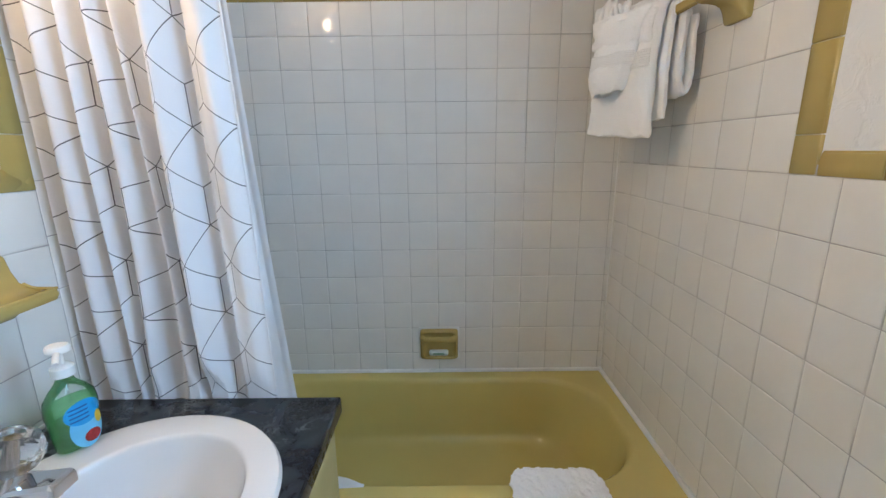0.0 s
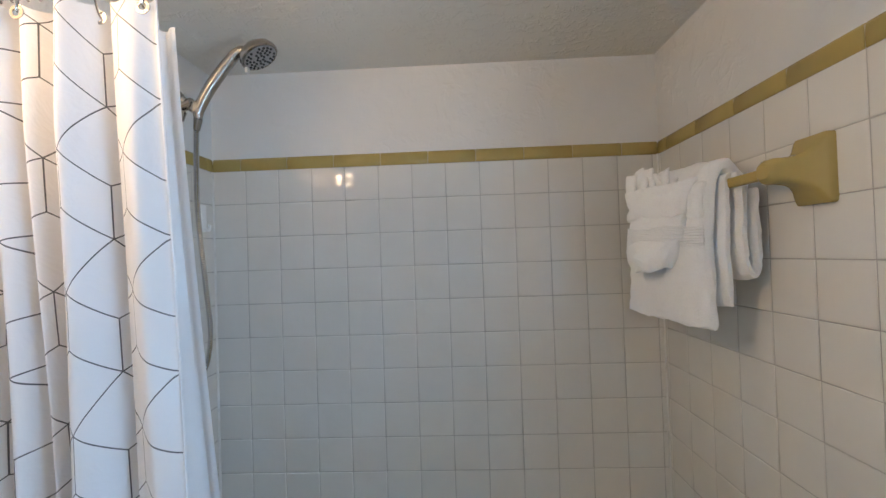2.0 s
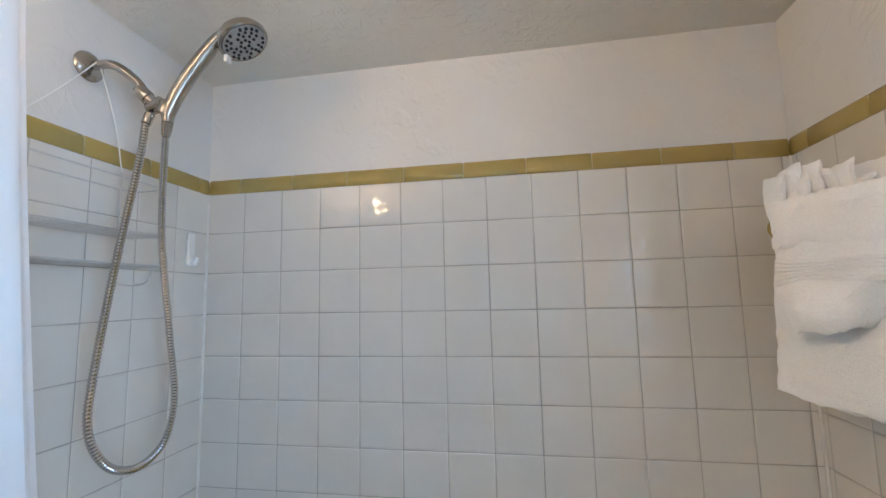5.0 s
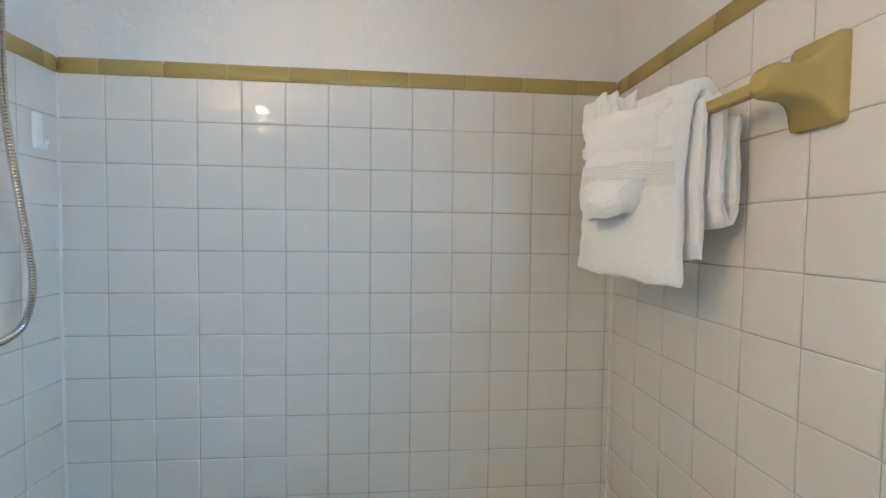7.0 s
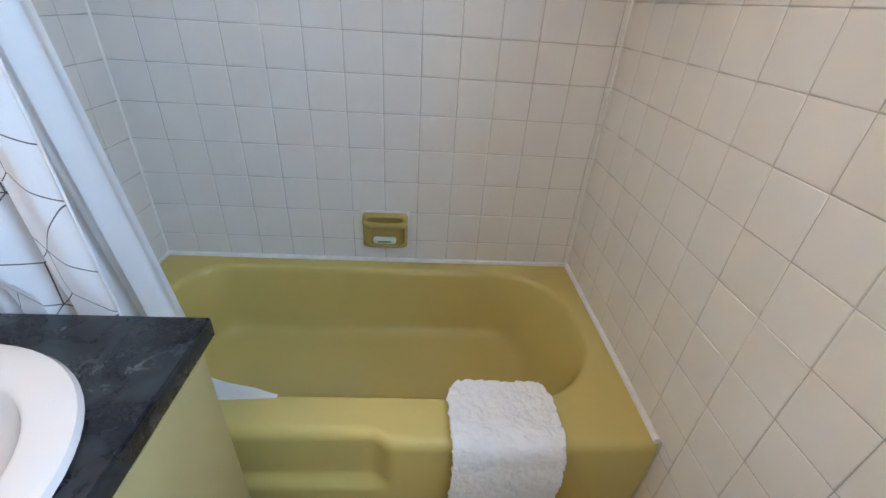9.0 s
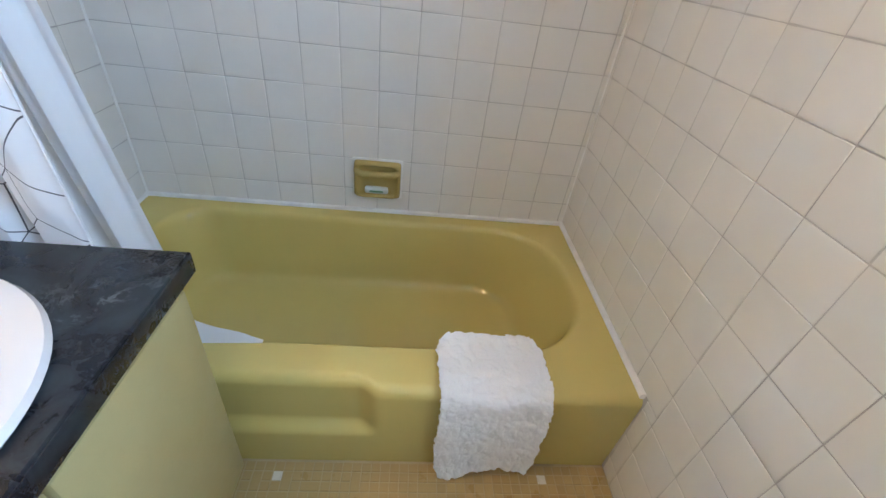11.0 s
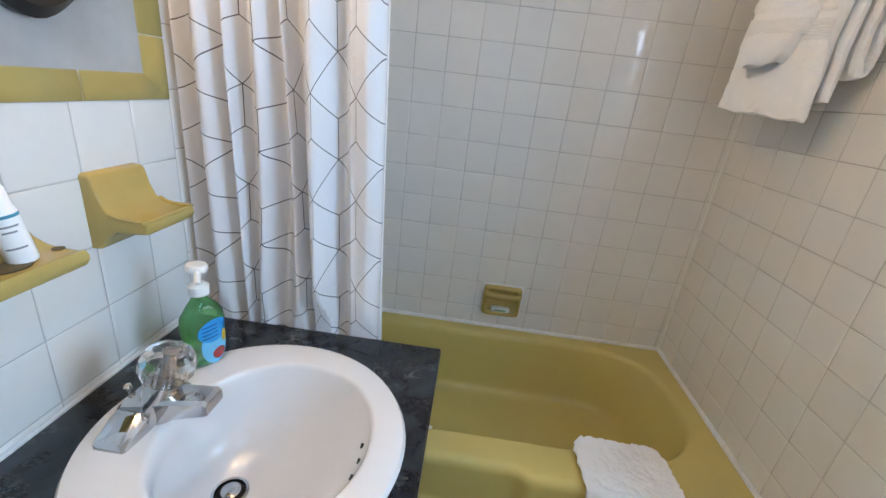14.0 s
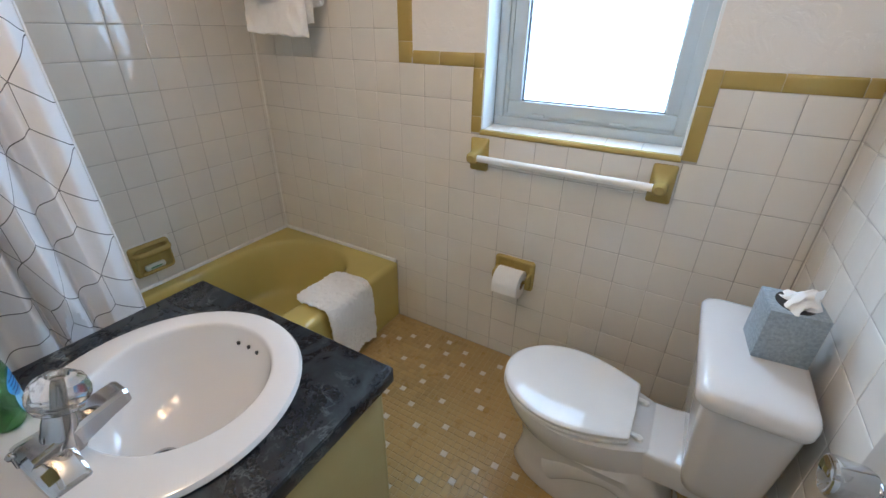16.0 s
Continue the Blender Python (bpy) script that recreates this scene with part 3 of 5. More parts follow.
sink = thing("sink", "round white porcelain drop-in sink in the countertop", "sink")
BX = SX + 0.022
rings = [oval(SX, SY, 0.243, 0.240, CZ + 0.001, 64), oval(SX, SY, 0.246, 0.243, CZ + 0.006, 64), oval(SX, SY, 0.241, 0.238, CZ + 0.014, 64), oval(SX, SY, 0.228, 0.226, CZ + 0.0175, 64)]
for rx, ry, z in ((0.169, 0.179, 0.0182), (0.1655, 0.1755, 0.0174), (0.1625, 0.1725, 0.0145), (0.1605, 0.1705, 0.009), (0.157, 0.167, -0.004), (0.151, 0.161, -0.028), (0.136, 0.144, -0.072), (0.103, 0.108, -0.110), (0.064, 0.066, -0.131), (0.027, 0.027, -0.139)):
    k = max(0.0, 0.0165 - z) / 0.1555
    rings.append(oval(BX - 0.075 * k ** 2.0 + (0.004 if z > -0.01 else 0.0), SY, rx, ry, CZ + z, 64))
bm = loft(bmesh.new(), rings, True)
part("bowl", bm, PORCELAIN, sink)
DX = BX - 0.0745
drain = part("drain", lathe(bmesh.new(), [(0.031, -0.002), (0.031, 0.002), (0.026, 0.003), (0.024, 0.000), (0.0235, -0.012)], 32, (DX, SY, CZ - 0.139), None, False, False), CHROME, sink, "chrome pop-up drain")
# dark disc in the ring, its colour stands for the shade down the drain
part("drain_shade", lathe(bmesh.new(), [(0.0236, -0.004), (0.0230, -0.0045), (0.002, -0.005)], 32, (DX, SY, CZ - 0.139)), RUBBERSHADE, drain, "dark disc for the shade down the drain")
part("stopper", lathe(bmesh.new(), [(0.012, -0.006), (0.0165, 0.001), (0.0165, 0.004), (0.012, 0.0055), (0.003, 0.006)], 32, (DX + 0.001, SY + 0.001, CZ - 0.138)), CHROME, drain, "chrome stopper")
# no recesses: dark plugs on the bowl wall paint the holes' shade
for dy in (-0.031, 0.0, 0.031):
    part("overflow_shade", lathe(bmesh.new(), [(0.0046, -0.006), (0.0046, 0.0006), (0.001, 0.0008)], 16, (BX + 0.1498 - abs(dy) * 0.09, SY + dy, CZ - 0.016), (-1, -dy * 4, 0.25)), RUBBERSHADE, sink, "dark plug for the shade in an overflow hole")

# ---- window ----
win = thing("window_1", "white vinyl awning window with a bright overcast pane", "window", kind="structure")
FX = XR + 0.10


def frame_rect(bm, x0, x1, y0, y1, z0, z1, w, bevel=0.003):
    box(bm, x0, x1, y0, y1, z0, z0 + w, bevel)
    box(bm, x0, x1, y0, y1, z1 - w, z1, bevel)
    box(bm, x0, x1, y0, y0 + w, z0 + w, z1 - w, bevel)
    box(bm, x0, x1, y1 - w, y1, z0 + w, z1 - w, bevel)
    return bm


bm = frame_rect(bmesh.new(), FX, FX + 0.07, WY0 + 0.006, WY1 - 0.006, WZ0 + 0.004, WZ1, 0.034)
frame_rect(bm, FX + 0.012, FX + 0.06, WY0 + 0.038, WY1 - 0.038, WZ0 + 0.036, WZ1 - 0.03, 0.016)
part("window_frame", bm, VINYLSHADE, win)
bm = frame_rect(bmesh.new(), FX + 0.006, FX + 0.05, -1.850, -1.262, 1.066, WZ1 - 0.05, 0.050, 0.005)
sash = part("sash", bm, VINYLSHADE, win)
part("glazing_gasket", frame_rect(bmesh.new(), FX + 0.018, FX + 0.04, -1.802, -1.310, 1.114, WZ1 - 0.098, 0.005, 0.001), RUBBERSHADE, sash, "thin dark rubber, also hole shade gasket")
for cy in (-1.385, -1.665):
    part("sash_latch", boxed(FX - 0.006, FX + 0.02, cy - 0.024, cy + 0.024, 1.064, 1.074, 0.002), VINYLSHADE, sash)
part("pane", boxed(FX + 0.026, FX + 0.032, -1.799, -1.313, 1.117, WZ1 - 0.101), GLASS, win).visible_shadow = False
part("jamb", boxed(XR + 0.003, FX, WY1 - 0.004, WY1 + 0.004, WZ0, WZ1), JAMBLIT, win)
part("jamb", boxed(XR + 0.003, FX, WY0 - 0.004, WY0 + 0.004, WZ0, WZ1), JAMBLIT, win)
bm = loft(bmesh.new(), [[(x, y, z) for x, z in ((XR + 0.012, 0.99), (XR + 0.012, WZ0 - 0.004), (FX + 0.01, WZ0 + 0.006), (FX + 0.01, 0.99))] for y in (WY0, WY1)], True, True, True)
for v in bm.verts:
    v.co.z -= 0.0015 if v.co.z > 1.0 else 0.0
sill = part("window_sill", bm, GROUT, win, "white tiled sill")
ya = WY0
while ya < WY1 - 0.01:
    yb = min(ya + P, WY1)
    bm = loft(bmesh.new(), [[(x, y, z) for x, z in ((XR + 0.0135, WZ0 - 0.012), (XR + 0.0135, WZ0 - 0.0046), (XR + 0.0145, WZ0 - 0.0036), (FX - 0.001, WZ0 + 0.0055), (FX - 0.001, WZ0 - 0.004))] for y in (ya + 0.001, yb - 0.001)], True, True, True)
    part("sill_tile", bm, TILE, sill)
    ya = yb
bm = loft(bmesh.new(), [[(x, y, z) for x, z in ((XR + 0.014, 0.9985), (XR - 0.004, 0.9985), (XR - 0.008, 1.003), (XR - 0.008, 1.010), (XR - 0.003, 1.016), (XR + 0.014, 1.0165))] for y in (-1.882, -1.66, -1.43, -1.203)], True, True, True)
part("sill_trim", bm, MUSTARD, win, "mustard bullnose sill edge")
bm = bmesh.new()
loft(bm, [[(XR + 0.5, -2.5, 0.5), (XR + 0.5, -0.6, 0.5)], [(XR + 0.5, -2.5, 2.7), (XR + 0.5, -0.6, 2.7)]], False)
tagged(part("backdrop", bm, SKYBACK), "bright white overcast sky outside the window", "sky", kind="structure")

# ---- shower rod, rings, curtain, liner ----
RY, RZ = -0.828, 1.922
rod = thing("shower_rod", "white telescoping tension shower rod with grey end caps", "curtain rod")
part("outer_tube", tube(bmesh.new(), [(XL + 0.02, RY, RZ), (-0.537, RY, RZ)], 0.0135, 20), RODW, rod)
part("inner_tube", tube(bmesh.new(), [(-0.54, RY, RZ), (XR - 0.03, RY, RZ)], 0.0112, 20), RODW, rod)
for x, d in ((XL + 0.003, 1), (XR - 0.003, -1)):
    part("end_cap", lathe(bmesh.new(), [(0.020, 0), (0.020, 0.007), (0.0175, 0.012), (0.0155, 0.040), (0.0135, 0.044)], 24, (x, RY, RZ), (d, 0, 0)), GREYRUB, rod, "grey rubber end cap")

curtain = thing("shower_curtain", "white polyester shower curtain with thin grey geometric lines, pulled open", "curtain")
NS, NV = 360, 56
FOLDS = [(0.00, 0.0), (0.055, 1.0), (0.15, -0.9), (0.235, 0.8), (0.29, -0.7), (0.345, 0.9), (0.40, -0.85), (0.455, 0.95), (0.515, -0.8), (0.61, 1.05), (0.695, -1.7), (0.785, 0.75), (0.845, -0.55), (0.93, -1.0), (1.0, -0.35)]


def fold(s):
    for (a, ya), (b, yb) in zip(FOLDS, FOLDS[1:]):
        if s <= b:
            k = (s - a) / (b - a)
            k = k * k * (3 - 2 * k)
            return ya + (yb - ya) * k
    return FOLDS[-1][1]


def curtain_point(s, z):
    k = (RZ - z) / RZ
    xr = -1.103 + 0.033 * min(max(k, 0), 0.6) / 0.6
    xl = -1.507 + 0.004 * k
    low_ = min(max((z - 0.55) / 0.25, 0.0), 1.0)
    sway = 0.012 * math.sin(9 * s + 3.1 * z) * (1 - abs(2 * s - 1)) * min(1, 2 * k)
    x = xl + (xr - xl) * s + sway + 0.012 * math.cos(21 * s + 2.0 * z) * min(1, 3 * k) * s * (1 - s) * 4
    top = max(0.0, 1 - k * 9)
    amp = (0.030 - 0.010 * top) * (0.4 + 0.6 * low_)
    yc = RY + 0.020 * min(1, k * 2.2) - 0.006 * (1 - low_)
    y = yc + amp * fold(s) + 0.004 * math.sin(38 * s + 5 * z) * low_
    y = max(y, CY1 + 0.006 - 0.5 * max(0.0, z - CZ - 0.03))       # it hangs against the end of the countertop
    return Vector((x, y, z))


ss = [i / NS for i in range(NS + 1)]
ztop, zbot = RZ - 0.030, 0.36
zz = [ztop + (zbot - ztop) * j / NV for j in range(NV + 1)]
# where the columns of the print fall along the folded cloth, from the hem back
COLUMNS = [(0.0, 9.6), (0.065, 9.0), (0.23, 8.0), (0.325, 7.0), (0.395, 6.0), (0.555, 5.0), (0.648, 4.0), (0.695, 3.0), (0.755, 2.0), (0.875, 1.0), (0.985, 0.06), (1.0, 0.0)]
arc = [float(np.interp(q, [c[0] for c in COLUMNS], [c[1] for c in COLUMNS])) for q in ss]
arc = [sum(arc[max(0, i - 6):i + 7]) / len(arc[max(0, i - 6):i + 7]) for i in range(len(arc))]
bm = bmesh.new()
uvl = bm.loops.layers.uv.new("UVMap")
scallop = lambda s: 0.010 * abs(math.sin(math.pi * 12 * s)) ** 0.7
vs = [[bm.verts.new(curtain_point(s, z - (scallop(s) if j == 0 else 0))) for s in ss] for j, z in enumerate(zz)]
for j in range(NV):
    for i in range(NS):
        f = bm.faces.new((vs[j][i], vs[j + 1][i], vs[j + 1][i + 1], vs[j][i + 1]))
        for lp, (u, w) in zip(f.loops, ((arc[i], zz[j]), (arc[i], zz[j + 1]), (arc[i + 1], zz[j + 1]), (arc[i + 1], zz[j]))):
            lp[uvl].uv = (u, w)
CURTAIN = line_print("white curtain with grey line print", 1.335 + 0.081 + 0.044)
cloth = part("printed_sheet", bm, CURTAIN, curtain)
hem = [curtain_point(1.0, z) + Vector((0.001, -0.001, 0)) for z in zz]
part("side_hem", tube(bmesh.new(), hem, 0.0022, 6), LINER, curtain)

liner = thing("shower_liner", "plain white liner hanging inside the tub rim", "curtain")


def liner_point(s, z):
    k = (RZ - z) / (RZ - RIM)
    xr = -1.122 + 0.030 * k
    x = -1.49 + (xr + 1.49) * s
    y = RY + 0.058 + 0.152 * k ** 1.35 + 0.020 * math.sin(2 * math.pi * (4.3 * s + 0.08 * z)) * (0.6 + 0.4 * k) + 0.006 * math.sin(2 * math.pi * 11 * s)
    return Vector((x, min(y, -0.640) if k > 0.92 else y, z))


lz = [RZ - 0.035 + (0.16 - RZ + 0.035) * j / 50 for j in range(51)]
part("sheet", loft(bmesh.new(), [[liner_point(i / 90, z) for i in range(91)] for z in lz], False), LINER, liner)
# its loose corner lies on the rim
bm = bmesh.new()
rows_ = []
for j in range(13):
    v = j / 12
    row = []
    for i in range(25):
        u = i / 24
        x = -1.16 + 0.24 * u
        y = -0.622 - 0.055 * v * (1 - 0.8 * u) - 0.030 * u
        z = RIM + 0.003 + (0.075 * (1 - u) ** 0.6 + 0.010 * math.sin(7 * u + 1)) * max(0.0, 1 - abs(1.7 * v - 0.6)) * (1 - u ** 6)
        row.append((x, y, max(z, RIM + 0.003)))
    rows_.append(row)
part("loose_corner", loft(bm, rows_, False), LINER, liner)

ring0 = None
RING_S = (0.005, 0.10, 0.165, 0.235, 0.28, 0.345, 0.39, 0.455, 0.505, 0.60, 0.76, 0.965)
for s in RING_S:
    p0 = curtain_point(s, ztop - 0.012)
    loop = [(p0.x + 0.004 * math.sin(5 * t), RY + 0.019 * math.cos(t), RZ + 0.003 + 0.020 * math.sin(t)) for t in [radians(a) for a in range(-40, 225, 20)]]
    loop += [(p0.x + 0.003, (RY + p0.y) / 2 - 0.012, RZ - 0.026), (p0.x, p0.y - 0.006, ztop - 0.014), (p0.x, p0.y + 0.004, ztop - 0.020)]
    r_ = tagged(part("curtain_ring", tube(bmesh.new(), smooth_path(loop, 3), 0.0017, 6), NICKEL), "chrome roller curtain ring on the rod", "curtain ring", "rings along the shower rod")
    part("grommet", lathe(bmesh.new(), [(0.0105, 0), (0.0105, 0.0018), (0.006, 0.0018), (0.006, 0.0)], 16, (p0.x, p0.y - 0.004, ztop - 0.018), (0, -1, 0), False, False), NICKEL, r_)

# ---- shower head ----
shower = thing("hand_shower", "brushed nickel hand shower on its arm with a ribbed metal hose", "shower head")
FL, TEE, HEAD = Vector((XL, -0.372, 2.010)), Vector((-1.392, -0.328, 1.930)), Vector((-1.190, -0.325, 2.055))
part("flange", lathe(bmesh.new(), [(0.032, 0.0), (0.031, 0.003), (0.024, 0.009), (0.012, 0.013)], 32, FL, (1, 0, 0)), NICKEL, shower)
part("arm", tube(bmesh.new(), smooth_path([FL, FL + Vector((0.045, 0.012, 0.006)), FL + Vector((0.085, 0.028, -0.022)), TEE + Vector((-0.015, -0.006, 0.018))], 8), 0.0095, 16), NICKEL, shower)
d0 = (TEE - FL - Vector((0.04, 0, 0.01))).normalized()
bm = tube(bmesh.new(), [TEE - d0 * 0.05, TEE - d0 * 0.046, TEE - d0 * 0.044, TEE - d0 * 0.022, TEE - d0 * 0.020, TEE + d0 * 0.012], [0.012, 0.0145, 0.0155, 0.0155, 0.0125, 0.0125], 16)
lathe(bm, [(0.010, -0.022), (0.0145, -0.018), (0.0145, 0.016), (0.010, 0.020)], 18, TEE, (0.9, -0.1, 0.25))
part("diverter", bm, NICKEL, shower)
HN = Vector((0.52, 0.04, -0.85)).normalized()
base = TEE + Vector((0.026, 0.0, -0.012))
neck = HEAD - HN * 0.022 + Vector((-0.042, 0.002, -0.006))
hp = smooth_path([base + Vector((0.004, 0, -0.03)), base + Vector((0.008, 0, 0.0)), base + (neck - base) * 0.4 + Vector((-0.004, 0, 0.006)), neck + Vector((-0.012, 0, -0.004)), neck + Vector((0.022, -0.002, 0.006))], 6)
nr = len(hp)
part("cradle", lathe(bmesh.new(), [(0.0135, -0.014), (0.0175, -0.010), (0.0175, 0.012), (0.0145, 0.016)], 20, base, (0.35, 0, 0.94)), NICKEL, shower)
part("handle", tube(bmesh.new(), hp, [0.0105 + 0.0055 * math.sin(math.pi * i / (nr - 1)) for i in range(nr)], 18), NICKEL, shower)
hd = part("head", lathe(bmesh.new(), [(0.006, -0.036), (0.030, -0.030), (0.047, -0.016), (0.0525, -0.004), (0.0525, 0.003), (0.049, 0.006), (0.047, 0.0045), (0.006, 0.0045)], 40, HEAD, HN), NICKEL, shower)
part("face_plate", lathe(bmesh.new(), [(0.0455, 0.0045), (0.0455, 0.0062), (0.030, 0.0072), (0.004, 0.0072)], 36, HEAD, HN), FACEG, hd, "grey spray face")
qf = HN.to_track_quat("Z", "Y").to_matrix()
for ring_r, cnt in ((0.010, 6), (0.021, 10), (0.030, 14), (0.039, 20)):
    bm = bmesh.new()
    for k in range(cnt):
        if (k % 5 == 0) and ring_r > 0.02:
            continue
        a = math.tau * k / cnt + ring_r * 40
        lathe(bm, [(0.0034, 0.006), (0.0032, 0.0096), (0.001, 0.0105)], 7, HEAD + qf @ Vector((ring_r * math.cos(a), ring_r * math.sin(a), 0)), HN)
    tagged(part("nozzle_ring", bm, RUBBERSHADE, hd), "ring of dark rubber, also hole shade nozzles", kind="stuff")
part("spray_lever", boxed(-0.004, 0.004, -0.008, 0.008, -0.004, 0.012, 0.002), PLASTIC, hd, "small white lever").matrix_world = Matrix.Translation(HEAD + Vector((-0.03, -0.008, -0.046)))
hose = smooth_path([base + Vector((0.004, 0, -0.028)), (-1.375, -0.318, 1.84), (-1.385, -0.304, 1.65), (-1.395, -0.262, 1.45), (-1.402, -0.230, 1.30), (-1.404, -0.240, 1.222), (-1.400, -0.275, 1.188), (-1.398, -0.330, 1.178), (-1.400, -0.385, 1.205), (-1.404, -0.420, 1.275), (-1.406, -0.415, 1.38), (-1.404, -0.385, 1.60), (-1.402, -0.352, 1.80), TEE + Vector((-0.012, -0.012, -0.045)), TEE + Vector((-0.008, -0.006, -0.02))], 24)
hose = resample(hose, 0.0034)
part("hose", tube(bmesh.new(), hose, 0.0082, 10, 0.0022), CHROME, shower, "ribbed chrome hose")
part("hose_nut", tube(bmesh.new(), [hose[-1], hose[-8]], [0.0105, 0.0092], 14), NICKEL, shower)
part("hose_nut", tube(bmesh.new(), [hose[0], hose[9]], [0.0115, 0.0088], 14), NICKEL, shower)

# wire caddy that hangs from the arm by a cord
caddy = thing("shower_caddy", "thin white coated wire shower caddy hung from the shower arm", "shower caddy")
cy0, cy1, cx0, cx1 = -0.575, -0.262, XL + 0.012, XL + 0.105
for z, deep in ((1.760, True), (1.652, True), (1.584, True)):
    bm = tube(bmesh.new(), [(x, y, z) for x, y, _ in rounded_rect(cx0, cx1, cy0, cy1, 0.02, 5)] + [(cx1 - 0.02 + 0.02, cy1 - 0.02, z)], 0.0017, 6)
    part("shelf_rim", bm, WIREW, caddy)
    if z != 1.760:
        for k in range(7):
            x = cx0 + 0.008 + (cx1 - cx0 - 0.016) * k / 6
            part("shelf_wire", tube(bmesh.new(), [(x, cy0, z - 0.002), (x, cy1, z - 0.002)], 0.0013, 5), WIREW, caddy)
for y in (cy0 + 0.03, cy1 - 0.03):
    part("upright_wire", tube(bmesh.new(), smooth_path([(cx0, y, 1.80), (cx0, y, 1.60), (cx0 + 0.002, y, 1.55), (cx1 - 0.02, y, 1.545), (cx1, y, 1.575)], 5), 0.0017, 6), WIREW, caddy)
for y in (cy0 + 0.03, cy1 - 0.03):
    part("hanging_cord", tube(bmesh.new(), smooth_path([(cx0, y, 1.80), (XL + 0.03, (y - 0.37) / 2 - 0.002, 1.905), FL + Vector((0.022, 0.002, 0.012))], 5), 0.0014, 6), PLASTIC, caddy, "thin white cord")
hook = thing("wall_hook", "small white adhesive plastic hook on the tiles", "hook")
part("plate", boxed(XL + 0.0005, XL + 0.010, -0.083, -0.057, 1.602, 1.692, 0.004, 3), PLASTIC, hook)
part("prong", tube(bmesh.new(), smooth_path([(XL + 0.004, -0.069, 1.635), (XL + 0.010, -0.069, 1.612), (XL + 0.022, -0.069, 1.606), (XL + 0.027, -0.069, 1.624)], 5), 0.005, 10), PLASTIC, hook)

# ---- upper towel bar with towels ----
def ceramic_post(parent, y, z, wide, high, reach, knob, name="post"):
    """A square mustard wall plate that curves out to a block which holds the bar."""
    rings = []
    for k, (t, f) in enumerate(((0.0, 1.0), (0.10, 1.0), (0.15, 0.86), (0.24, 0.50), (0.36, 0.22), (0.52, 0.06), (0.75, 0.0), (0.88, 0.0), (0.95, -0.05), (1.0, -0.16))):
        w, h = knob + (wide - knob) * f, knob + (high - knob) * f
        x = XR - 0.002 - reach * t if k else XR + 0.004
        rings.append([(x, a, b) for a, b, _ in rounded_rect(y - w / 2, y + w / 2, z - h / 2, z + h / 2, 0.007 + 0.008 * min(1.0, 1 - f), 6)])
    last = [(p_[0] - 0.004, y + (p_[1] - y) * 0.78, z + (p_[2] - z) * 0.78) for p_ in rings[-1]]
    bm = loft(bmesh.new(), rings + [last], True, True, True)
    return part(name, bm, MUSTARD, parent)


bar1 = thing("towel_bar", "mustard ceramic towel bar on the tiles above the tub", "towel bar")
BZ, BXX = 1.634, XR - 0.080
for y in (-0.620, -0.085):
    ceramic_post(bar1, y, BZ, 0.080, 0.130, 0.098, 0.048)
part("bar", boxed(BXX - 0.010, BXX + 0.010, -0.612, -0.093, BZ - 0.010, BZ + 0.010, 0.003), MUSTARD, bar1)


def draped(path, y0, y1, thick, ny=26, taper=None, seed=0.0, lump=0.004):
    """A cloth slab: the path of its middle in (x, z), swept from y0 to y1, with soft rounded edges and lumps."""
    p = smooth_path([(x, 0, z) for x, z in path], 7)
    n = len(p)
    rings = []
    for j in range(ny + 1):
        v = j / ny
        y = y0 + (y1 - y0) * v
        edge = min(1.0, min(v, 1 - v) * ny / 2.2)
        th = thick * (0.35 + 0.65 * math.sqrt(max(edge, 0.0)))
        up, dn = [], []
        for i, q in enumerate(p):
            t = (p[min(i + 1, n - 1)] - p[max(i - 1, 0)]).normalized()
            nv = Vector((-t.z, 0, t.x))
            e2 = min(1.0, min(i, n - 1 - i) / 2.0)
            h = th / 2 * (0.45 + 0.55 * e2)
            dx, dz = taper(v, i / (n - 1)) if taper else (0.0, 0.0)
            c = Vector((q.x + dx, y, q.z + dz))
            up.append(c + nv * h)
            dn.append(c - nv * h)
        rings.append(up + dn[::-1])
    bm = loft(bmesh.new(), rings, True, True, True)
    wobble(bm, lump, 24, seed)
    wobble(bm, lump * 0.5, 60, seed + 4)
    return bm


towel = thing("bath_towel", "thick white terry bath towel folded over the towel bar", "towel")
# the front layers lean out from the wall, most at the far end where the hand towel is tucked in
lean = lambda v, i: (-0.078 * (1 - v) ** 0.8 * (1 - i) ** 0.7 - 0.014 * (1 - i), 0.018 * (1 - v) * (1 - i) ** 2)
part("front_layer", draped([(-0.092, 1.310), (-0.096, 1.34), (-0.100, 1.42), (-0.100, 1.54), (-0.094, 1.632), (-0.066, 1.676), (-0.034, 1.646), (-0.026, 1.56), (-0.024, 1.47)], -0.240, -0.491, 0.035, 44, taper=lean, seed=1.0, lump=0.006), TERRY, towel)
part("inner_layer", draped([(-0.070, 1.360), (-0.074, 1.50), (-0.072, 1.62), (-0.063, 1.655)], -0.245, -0.496, 0.028, taper=lambda v, i: (-0.040 * (1 - v) * (1 - i), 0.0), seed=2.0, lump=0.0045), TERRY, towel)
part("back_layer", draped([(-0.060, 1.655), (-0.043, 1.620), (-0.043, 1.52), (-0.042, 1.452), (-0.029, 1.430), (-0.016, 1.452), (-0.015, 1.54), (-0.017, 1.62)], -0.262, -0.506, 0.023, seed=3.0, lump=0.0045), TERRY, towel)
